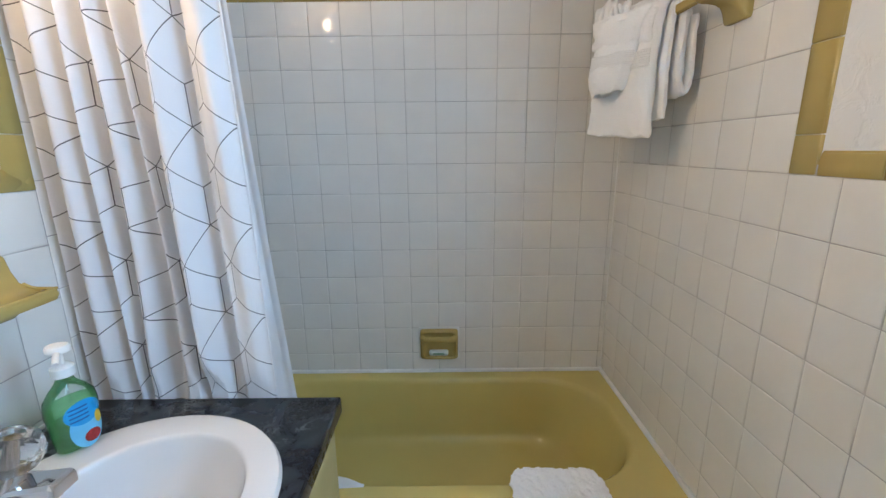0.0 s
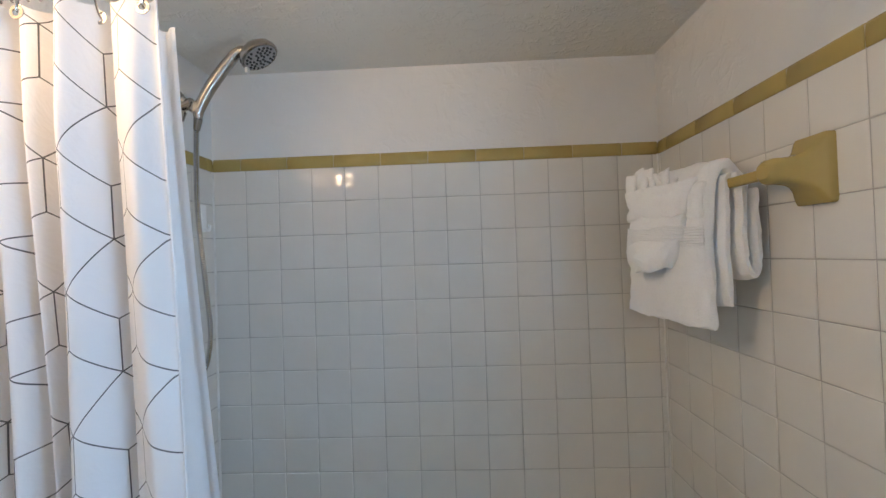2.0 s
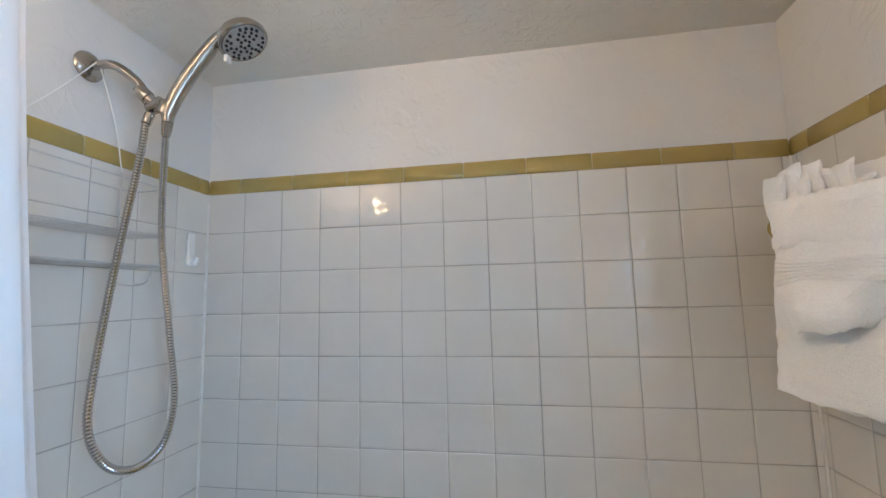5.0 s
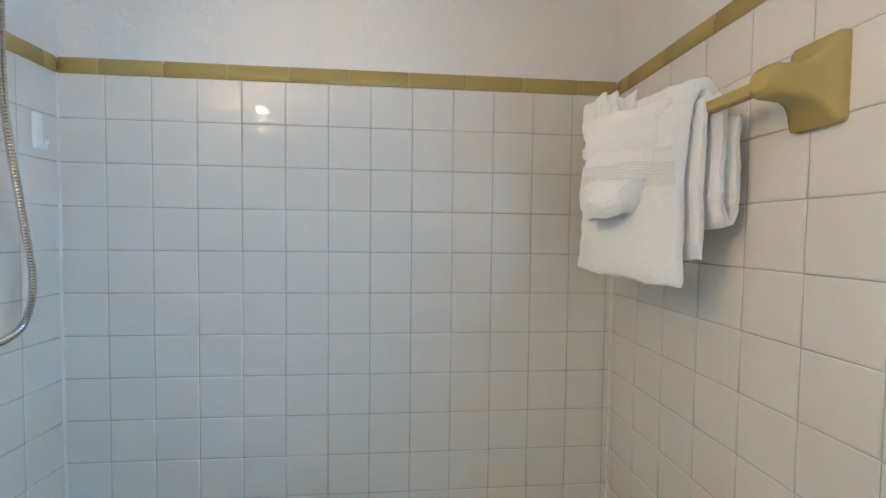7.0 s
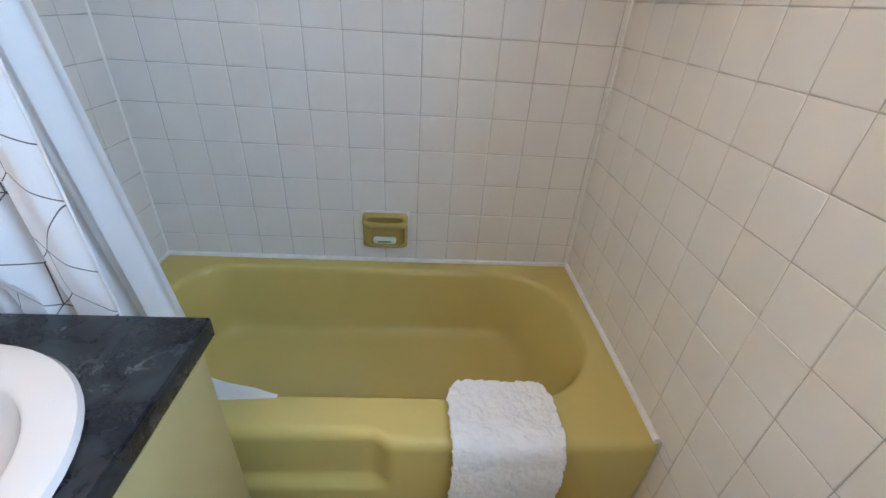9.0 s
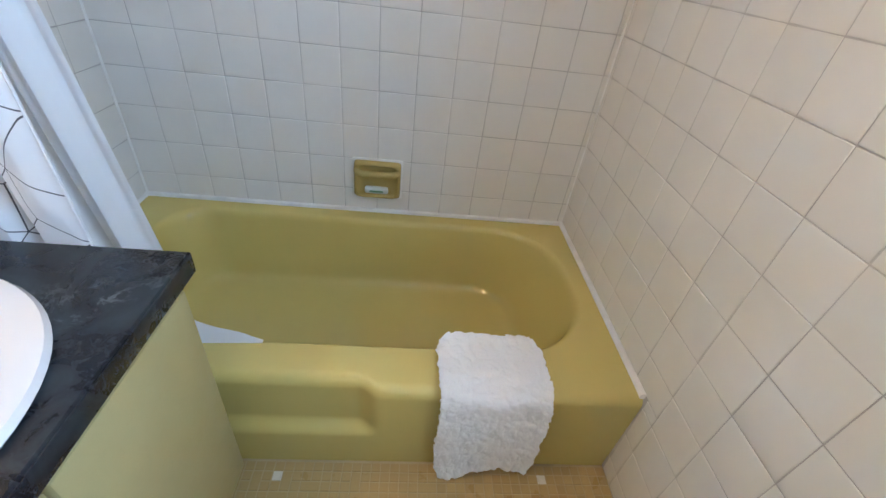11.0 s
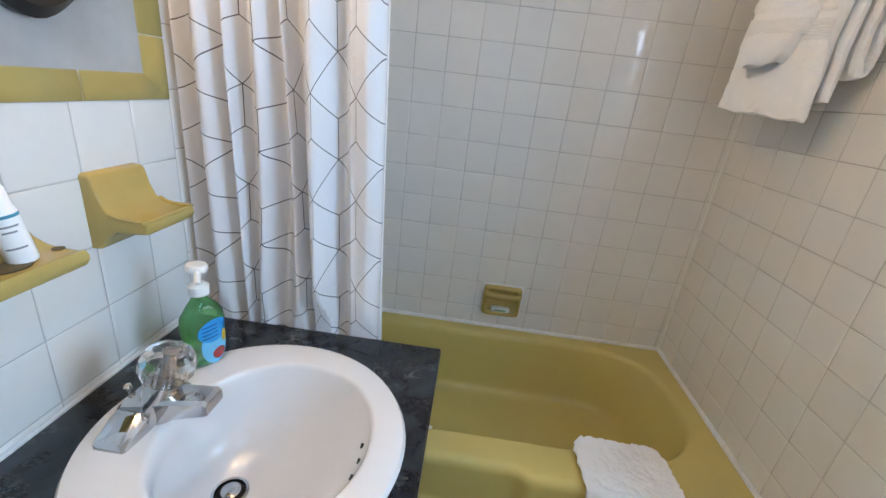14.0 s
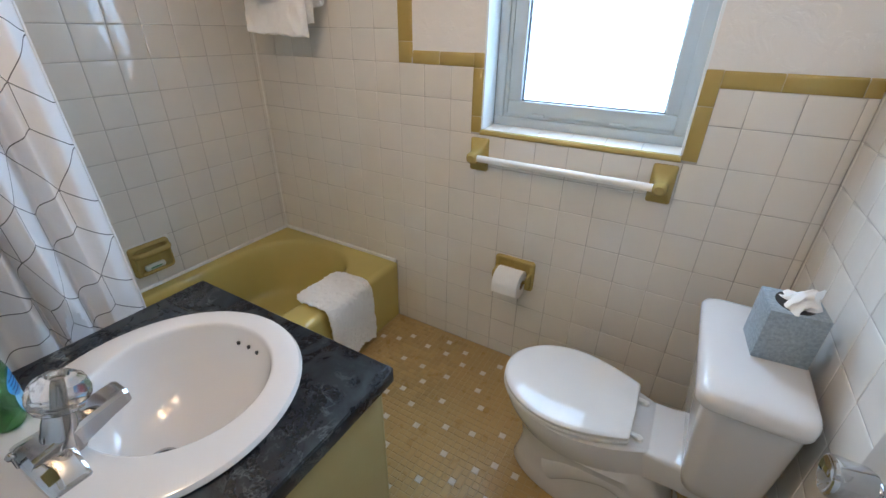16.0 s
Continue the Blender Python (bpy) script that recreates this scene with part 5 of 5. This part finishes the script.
def label_oval(name, u, z, ru, rz, out, material, label=""):
    rings = [[on_label(u + ru * f * math.cos(math.tau * k / 28), z + rz * f * math.sin(math.tau * k / 28), out) for k in range(28)] for f in (1.0, 0.7, 0.35, 0.05)]
    return part(name, loft(bmesh.new(), rings, True, False, True), material, bottle, label)


label_oval("label", 0.006, 0.040, 0.027, 0.038, 0.0008, LBLUEL, "light blue printed label")
label_oval("label_banner", 0.005, 0.074, 0.030, 0.024, 0.0014, BLUEL, "deep blue banner")
label_oval("label_fruit", 0.012, 0.022, 0.014, 0.012, 0.0016, REDL, "red fruit picture")
label_oval("label_swirl", 0.027, 0.052, 0.006, 0.013, 0.0018, YELL, "yellow fruit picture")
NAVY = surface("navy print", (0.01, 0.08, 0.30), 0.5)
for z in (0.086, 0.078, 0.070, 0.062):
    rings = [[on_label(-0.018 + 0.030 * i / 6, z + dz, 0.0021) for i in range(7)] for dz in (-0.0013, 0.0013)]
    part("label_text", loft(bmesh.new(), rings, False), NAVY, bottle, "dark printed bar")
part("pump_collar", lathe(bmesh.new(), [(0.017, 0.0), (0.0175, 0.002), (0.0175, 0.017), (0.013, 0.021), (0.007, 0.023)], 28, (PX, PY, PZ + 0.146)), PLASTIC, bottle, "white ribbed collar")
part("pump_stem", lathe(bmesh.new(), [(0.0055, 0.0), (0.0055, 0.030)], 14, (PX, PY, PZ + 0.165)), PLASTIC, bottle)
bm = loft(bmesh.new(), [[(PX + r * math.cos(math.tau * k / 24), PY + r * 0.85 * math.sin(math.tau * k / 24), PZ + z) for k in range(24)] for r, z in ((0.010, 0.190), (0.019, 0.193), (0.020, 0.200), (0.017, 0.205), (0.006, 0.2065))], True, True, True)
part("pump_head", bm, PLASTIC, bottle)
part("pump_spout", tube(bmesh.new(), smooth_path([(PX, PY, PZ + 0.194), (PX + 0.016, PY - 0.022, PZ + 0.192), (PX + 0.022, PY - 0.032, PZ + 0.184)], 5), 0.0055, 12), PLASTIC, bottle)
part("dip_tube", tube(bmesh.new(), [(PX, PY, PZ + 0.148), (PX + 0.003, PY, PZ + 0.01)], 0.0018, 8), PET, bottle)


def bracket_shelf(parent, y0, y1, z0, z1, reach, flare, tray_z):
    """A ceramic wall shelf: a tall back plate that sweeps out into a dished tray."""
    rings = []
    prof = ((0.0, z0, z1), (0.013, z0 + 0.002, z1 - 0.001), (0.018, z0 + 0.006, z1 - 0.005), (0.024, z0 + 0.014, tray_z + 0.038), (0.034, z0 + 0.026, tray_z + 0.016), (0.048, z0 + 0.036, tray_z + 0.004), (0.066, tray_z - 0.024, tray_z), (reach - 0.010, tray_z - 0.022, tray_z), (reach - 0.003, tray_z - 0.021, tray_z + 0.002), (reach, tray_z - 0.016, tray_z - 0.003))
    for d, a, b in prof:
        f = flare * min(1, d / 0.05)
        rings.append([(XL + d - 0.003 * (d == 0), y, z) for y, z, _ in rounded_rect(y0 - f, y1 + f, a, b, min(0.006, (b - a) * 0.4), 4)])
    rim = smooth_path([(XL + 0.040, y0 - flare, tray_z + 0.009), (XL + 0.060, y0 - flare + 0.002, tray_z + 0.002), (XL + reach - 0.010, y0 - flare + 0.002, tray_z + 0.0005), (XL + reach - 0.004, y0 - flare + 0.008, tray_z), (XL + reach - 0.004, y1 + flare - 0.008, tray_z), (XL + reach - 0.010, y1 + flare - 0.002, tray_z + 0.0005), (XL + 0.060, y1 + flare - 0.002, tray_z + 0.002), (XL + 0.040, y1 + flare, tray_z + 0.009)], 5)
    if flare < 0.01:
        part("rim", tube(bmesh.new(), rim, 0.0031, 10), MUSTARD, parent)
    return part("shelf", loft(bmesh.new(), rings, True, True, True), MUSTARD, parent)


dish2 = thing("soap_dish", "mustard ceramic soap shelf on the wall over the sink", "soap dish")
bracket_shelf(dish2, -1.046, -0.931, 0.975, 1.105, 0.104, 0.002, 1.035)
# dark brown that paints the shade inside the holder's holes
HOLESHADE = surface("brown shade for holder holes", (0.10, 0.075, 0.03), 0.6, 0, 0.7, 60)
holder = thing("toothbrush_holder", "mustard ceramic toothbrush and tumbler holder on the wall", "toothbrush holder")
bracket_shelf(holder, -1.287, -1.172, 0.962, 1.098, 0.106, 0.016, 1.032)
# thin discs on the tray instead of recesses, shade put into their colour
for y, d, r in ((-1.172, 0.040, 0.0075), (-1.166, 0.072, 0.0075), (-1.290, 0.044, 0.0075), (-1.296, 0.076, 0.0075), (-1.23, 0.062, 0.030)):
    part("hole", lathe(bmesh.new(), [(r, 0.0), (r, 0.0012), (r * 0.3, 0.0014)], 20, (XL + d, y, 1.0325)), HOLESHADE, holder, "dark disc for the shade in a round hole")
lotion = thing("lotion_bottle", "small white toiletry bottle with a teal stripe in the holder", "bottle")
bm = lathe(bmesh.new(), [(0.0155, 0.0), (0.0165, 0.003), (0.0165, 0.066), (0.015, 0.070), (0.0145, 0.071), (0.0145, 0.094), (0.013, 0.097), (0.004, 0.0975)], 28)
lot = part("tube", bm, PLASTIC, lotion)
bm = lathe(bmesh.new(), [(0.0168, 0.060), (0.0168, 0.064)], 28, (0, 0, 0), None, False, False)
st1 = part("stripe", bm, TEALINK, lotion, "teal printed stripe")
bars = []
for z, a0, a1 in ((0.050, -60, 25), (0.043, -40, 10), (0.022, -55, 20)):
    bars.append(part("print", loft(bmesh.new(), [[(0.0168 * math.cos(radians(a0 + (a1 - a0) * i / 8)), 0.0168 * math.sin(radians(a0 + (a1 - a0) * i / 8)), z + dz) for i in range(9)] for dz in (-0.0012, 0.0012)], False), GREYINK, lotion, "grey printed bar"))
lotion.matrix_world = pose(XL + 0.068, -1.208, 1.032, 8, -4, -20)
jar = thing("toiletry_jar", "small clear jar of amber lotion with a dark lid", "jar")
part("glass", lathe(bmesh.new(), [(0.024, 0.0), (0.026, 0.003), (0.026, 0.052), (0.022, 0.056)], 28, (XL + 0.052, -1.262, 1.032)), AMBER, jar)
part("lid", lathe(bmesh.new(), [(0.0255, 0.056), (0.0265, 0.058), (0.0265, 0.072), (0.024, 0.074), (0.003, 0.0745)], 28, (XL + 0.052, -1.262, 1.032)), BLACK, jar, "dark brown lid")
for z in (0.036, 0.026, 0.016):
    part("print", loft(bmesh.new(), [[(XL + 0.052 + 0.0263 * math.cos(radians(-50 + 8 * i)), -1.262 + 0.0263 * math.sin(radians(-50 + 8 * i)), 1.032 + z + dz) for i in range(7)] for dz in (-0.0014, 0.0014)], False), GREYINK, jar, "dark printed bar")

# vanity light
lampf = thing("vanity_light", "three light chrome vanity fixture with glowing frosted glass shades", "wall lamp")
part("back_plate", boxed(XL - 0.003, XL + 0.022, LAMPS_Y[-1] - 0.06, LAMPS_Y[0] + 0.045, LAMP_Z + 0.070, LAMP_Z + 0.130, 0.006), CHROME, lampf)
for ly, shade_glass in zip(LAMPS_Y, SHADEG):
    part("arm", tube(bmesh.new(), smooth_path([(XL + 0.02, ly, LAMP_Z + 0.104), (LAMP_X - 0.02, ly, LAMP_Z + 0.108), (LAMP_X, ly, LAMP_Z + 0.088)], 6), 0.008, 12), CHROME, lampf)
    part("shade", lathe(bmesh.new(), [(0.012, 0.090), (0.030, 0.084), (0.034, 0.072), (0.037, -0.077), (0.034, -0.080)], 32, (LAMP_X, ly, LAMP_Z)), shade_glass, lampf, "lit frosted glass shade")

# wall mirror with a lobed black frame
mirror = thing("wall_mirror", "wall mirror with a lobed black frame over the sink", "mirror")
MY, MZ = -1.075, 1.572
lob = lambda a, r, w: r + w * math.cos(8 * a)
n = 96
ringm = lambda r, w, x: [(x, MY + lob(math.tau * k / n, r, w) * math.cos(math.tau * k / n), MZ + lob(math.tau * k / n, r, w) * math.sin(math.tau * k / n)) for k in range(n)]
bm = loft(bmesh.new(), [ringm(0.235, 0.014, XL - 0.002), ringm(0.238, 0.014, XL + 0.016), ringm(0.225, 0.012, XL + 0.028), ringm(0.195, 0.006, XL + 0.026), ringm(0.185, 0.0, XL + 0.012)], True)
part("frame", bm, BLACK, mirror)
part("glass", loft(bmesh.new(), [ringm(0.188, 0, XL + 0.010), ringm(0.10, 0, XL + 0.0102), ringm(0.01, 0, XL + 0.0102)], True, False, True), MIRROR, mirror, "silvered glass")

# ---- tiles, trim and mosaic pieces ----
TILE_MESH = {}


def tile_mesh(w, h, material, depth=0.008, gap=0.0018, edge=0.0015, name="tile"):
    """A glazed tile that faces -y, its face at y = 0, with rounded arrises."""
    key = (round(w, 3), round(h, 3), material.name)
    if key not in TILE_MESH:
        a, b = w / 2 - gap / 2, h / 2 - gap / 2
        ring = lambda i, y: [(-a + i, y, -b + i), (a - i, y, -b + i), (a - i, y, b - i), (-a + i, y, b - i)]
        bm = loft(bmesh.new(), [ring(0, depth), ring(0, edge * 0.9), ring(edge * 0.35, edge * 0.28), ring(edge * 1.4, 0.0), ring(edge * 4.5, -0.0002)], True, False, True)
        bmesh.ops.recalc_face_normals(bm, faces=bm.faces)
        me = bpy.data.meshes.new(name)
        bm.to_mesh(me)
        bm.free()
        me.materials.append(material)
        for poly in me.polygons:
            poly.use_smooth = True
        TILE_MESH[key] = me
    return TILE_MESH[key]


rng = random.Random(5)
ZLL = ZL - 0.018          # top of the wainscot behind the vanity


def lay(wall, at, turn, u0, z0, regions):
    """Square tiles on the lattice through (u0, z0), cut to the regions (ua, ub, za, zb) of the wall; at(u, z) gives the place."""
    for ua, ub, za, zb in regions:
        i0, i1 = math.floor((ua - u0) / P + 1e-4), math.ceil((ub - u0) / P - 1e-4)
        j0, j1 = math.floor((za - z0) / P + 1e-4), math.ceil((zb - z0) / P - 1e-4)
        for i in range(i0, i1):
            for j in range(j0, j1):
                a, b = max(ua, u0 + i * P), min(ub, u0 + (i + 1) * P)
                c, d = max(za, z0 + j * P), min(zb, z0 + (j + 1) * P)
                if b - a < 0.012 or d - c < 0.012:
                    continue
                ob = new("tile", tile_mesh(b - a, d - c, TILE))
                ob.parent = wall
                x, y, z = at((a + b) / 2, (c + d) / 2)
                w = lambda s: rng.uniform(-s, s)
                ob.matrix_world = pose(x, y, z, w(0.13), 0, turn + w(0.13))


lay(wall_back, lambda u, z: (u, 0.0, z), 0, 0.0, ZB, [(XL, XR, RIM + 0.004, ZB)])
lay(wall_right, lambda u, z: (XR, u, z), -90, -0.018, ZB, [(-0.837, -0.001, RIM + 0.004, ZB), (-0.837, TUBY - 0.001, 0.0, RIM + 0.004), (YN, -0.837, 0.0, ZB - 7 * P), (-1.163, -0.837, ZB - 7 * P, ZL), (YN, -1.925, ZB - 7 * P, ZL - 0.016)])
lay(wall_left, lambda u, z: (XL, u, z), 90, 0.0, ZB, [(-0.819, 0.0, RIM + 0.004, ZB)])
lay(wall_left, lambda u, z: (XL, u, z), 90, 0.016, ZLL, [(YN, -0.819, 0.0, ZLL)])
lay(wall_near, lambda u, z: (u, YN, z), 180, 0.0, ZB, [(-0.72, XR, 0.0, ZL)])


def bullnose(length, width, rounded=True, depth=0.009):
    """A trim tile along x that faces -y, as high as its width, with its upper arris rounded."""
    key = ("trim", round(length, 3), round(width, 3))
    if key not in TILE_MESH:
        a = length / 2 - 0.0011
        prof = [(0.0, depth + 0.004), (0.0, 0.001), (0.001, 0.0), (width * 0.35, -0.0007), (width - 0.017, 0.0), (width - 0.010, 0.0009), (width - 0.005, 0.0026), (width - 0.0018, 0.0052), (width - 0.0003, 0.008), (width, depth + 0.004)]
        rings = []
        for x, shrink in ((-a, 0.0012), (-a + 0.0012, 0.0), (a - 0.0012, 0.0), (a, 0.0012)):
            rings.append([(x, y + shrink, z) for z, y in prof])
        bm = loft(bmesh.new(), rings, True, True, True)
        bmesh.ops.recalc_face_normals(bm, faces=bm.faces)
        me = bpy.data.meshes.new("trim_tile")
        bm.to_mesh(me)
        bm.free()
        me.materials.append(MUSTARD)
        for poly in me.polygons:
            poly.use_smooth = True
        me.set_sharp_from_angle(angle=radians(50))
        TILE_MESH[key] = me
    return TILE_MESH[key]


def trim_run(wall, start, way, face, length, width, first=0.165, piece=0.165):
    """Trim pieces from start along way; face: the wall's outward normal. Their rounded arris lies on the far side (face x way)."""
    way, face = Vector(way), Vector(face)
    up = way.cross(-face)
    rot = Matrix((way, -face, up)).transposed().to_4x4()
    bed = boxed(0.0, length, 0.0022, 0.006, 0.001, width - 0.006)
    bed.transform(Matrix.Translation(Vector(start) + face * 0.0015) @ rot)
    part("trim_joint", bed, TRIMJ, wall)
    s = 0.0
    step = first
    while s < length - 0.004:
        e = min(s + step, length)
        ob = new("trim_tile", bullnose(e - s, width))
        ob.parent = wall
        ob.matrix_world = Matrix.Translation(Vector(start) + way * ((s + e) / 2) + face * 0.0015) @ rot
        s, step = e, piece


TW, VW = 0.045, 0.064
# along the top of the alcove tiles
trim_run(wall_back, (XL, 0, ZB), (1, 0, 0), (0, -1, 0), XR - XL, TW, 0.10)
trim_run(wall_right, (XR, 0, ZB), (0, -1, 0), (-1, 0, 0), 0.837, TW, 0.06)
trim_run(wall_left, (XL, -0.819, ZB), (0, 1, 0), (1, 0, 0), 0.819, TW, 0.12)
# stepping down beside the alcove and along the wainscot
trim_run(wall_right, (XR, -0.837, ZB + TW), (0, 0, -1), (-1, 0, 0), ZB + TW - ZL, VW, 0.06)
trim_run(wall_right, (XR, -0.837 - VW, ZL), (0, -1, 0), (-1, 0, 0), 1.163 - 0.837 - VW, 0.047, 0.12)
trim_run(wall_right, (XR, -1.163, ZL + 0.047), (0, 0, -1), (-1, 0, 0), ZL + 0.047 - 1.004, 0.042, 0.05)
trim_run(wall_right, (XR, -1.925, 1.004), (0, 0, 1), (-1, 0, 0), ZL + 0.031 - 1.004, 0.045, 0.16)
trim_run(wall_right, (XR, -1.925, ZL - 0.016), (0, -1, 0), (-1, 0, 0), YN * -1 - 1.925, 0.047, 0.14)
trim_run(wall_left, (XL, -0.819, ZLL), (0, 0, 1), (1, 0, 0), ZB + TW - ZLL, VW, 0.11)
trim_run(wall_left, (XL, YN, ZLL), (0, 1, 0), (1, 0, 0), -0.819 - YN, 0.050, 0.10)
trim_run(wall_near, (XR, YN, ZL), (-1, 0, 0), (0, 1, 0), 0.72, 0.047, 0.12)

# floor mosaic: unit squares and a few pairs, with white squares strewn in
U = 0.0253
nx, ny = int((XR - XL) / U), int((TUBY - YN) / U)
WHITES = {(-6, 10), (-11, 12), (-14, 14), (-19, 15), (-3, 13), (-6, 14), (-4, 17), (-11, 17), (-7, 18), (-22, 18), (-16, 19), (-7, 22), (-20, 22),
          (-11, 23), (-29, 23), (-4, 24), (-24, 24), (-14, 25), (-19, 26), (-27, 27), (-24, 29), (-17, 30), (-22, 31), (-22, 34), (-8, 1), (-7, 4), (-5, 6),
          (-11, 8), (-19, 10), (-17, 12), (-23, 13), (-27, 16), (-30, 17)}
white = {(i + nx, j) for i, j in WHITES}
fr = random.Random(11)
for _ in range(900):                        # the rest of the floor, past the ones above, as evenly strewn
    i, j = fr.randrange(nx), fr.randrange(ny)
    if (j > 31 or i < nx - 31) and all((i - a) ** 2 + (j - b) ** 2 > 12 for a, b in white):
        white.add((i, j))
taken = set()
pieces = []
for i in range(nx):
    for j in range(ny):
        if (i, j) in taken:
            continue
        k = fr.random()
        w, h = (2, 1) if k < 0.07 else (1, 2) if k < 0.14 else (1, 1)
        cells = [(i + a, j + b) for a in range(w) for b in range(h)]
        if (i, j) in white or any(c in taken or c in white or c[0] >= nx or c[1] >= ny for c in cells):
            w, h, cells = 1, 1, [(i, j)]
        taken.update(cells)
        pieces.append((i, j, w, h, (i, j) in white))


def mosaic_mesh(w, h, material):
    key = ("mosaic", w, h, material.name)
    if key not in TILE_MESH:
        a, b = w * U / 2 - 0.0011, h * U / 2 - 0.0011
        ring = lambda i, z: [(-a + i, -b + i, z), (a - i, -b + i, z), (a - i, b - i, z), (-a + i, b - i, z)]
        bm = loft(bmesh.new(), [ring(0, -0.005), ring(0, -0.0008), ring(0.0009, 0.0)], True, False, True)
        me = bpy.data.meshes.new("mosaic_tile")
        bm.to_mesh(me)
        bm.free()
        me.materials.append(material)
        TILE_MESH[key] = me
    return TILE_MESH[key]


seen_floor, rest = [], []
for q in pieces:
    x, y = XR - (nx - q[0] - q[2] / 2) * U, TUBY - (q[1] + q[3] / 2) * U
    if x < -1.0 and y > CY0:
        continue
    (seen_floor if -0.45 < x and y > -1.25 and len(seen_floor) < 300 else rest).append((q, x, y))
for (i, j, w, h, white), x, y in seen_floor:
    ob = new("mosaic_tile", mosaic_mesh(w, h, FLOORW if white else FLOORB))
    ob.parent = floor
    ob.matrix_world = pose(x, y, rng.uniform(-0.0003, 0.0003), rng.uniform(-0.3, 0.3), rng.uniform(-0.3, 0.3), 0)
for wanted, material, name in ((False, FLOORB, "mosaic_field"), (True, FLOORW, "mosaic_accents")):
    vs, fs = [], []
    for (i, j, w, h, white), x, y in rest:
        if white != wanted:
            continue
        a, b, n0 = w * U / 2 - 0.0011, h * U / 2 - 0.0011, len(vs)
        for e, z in ((0, -0.005), (0, -0.0008), (0.0009, rng.uniform(-0.0003, 0.0003))):
            vs += [(x - a + e, y - b + e, z), (x + a - e, y - b + e, z), (x + a - e, y + b - e, z), (x - a + e, y + b - e, z)]
        for r in (0, 4):
            fs += [(n0 + r + k, n0 + r + (k + 1) % 4, n0 + r + 4 + (k + 1) % 4, n0 + r + 4 + k) for k in range(4)]
        fs.append((n0 + 8, n0 + 9, n0 + 10, n0 + 11))
    me = bpy.data.meshes.new(name)
    me.from_pydata(vs, [], fs)
    me.materials.append(material)
    ob = tagged(new(name, me), "small floor mosaic tiles", kind="stuff")
    ob.parent = floor
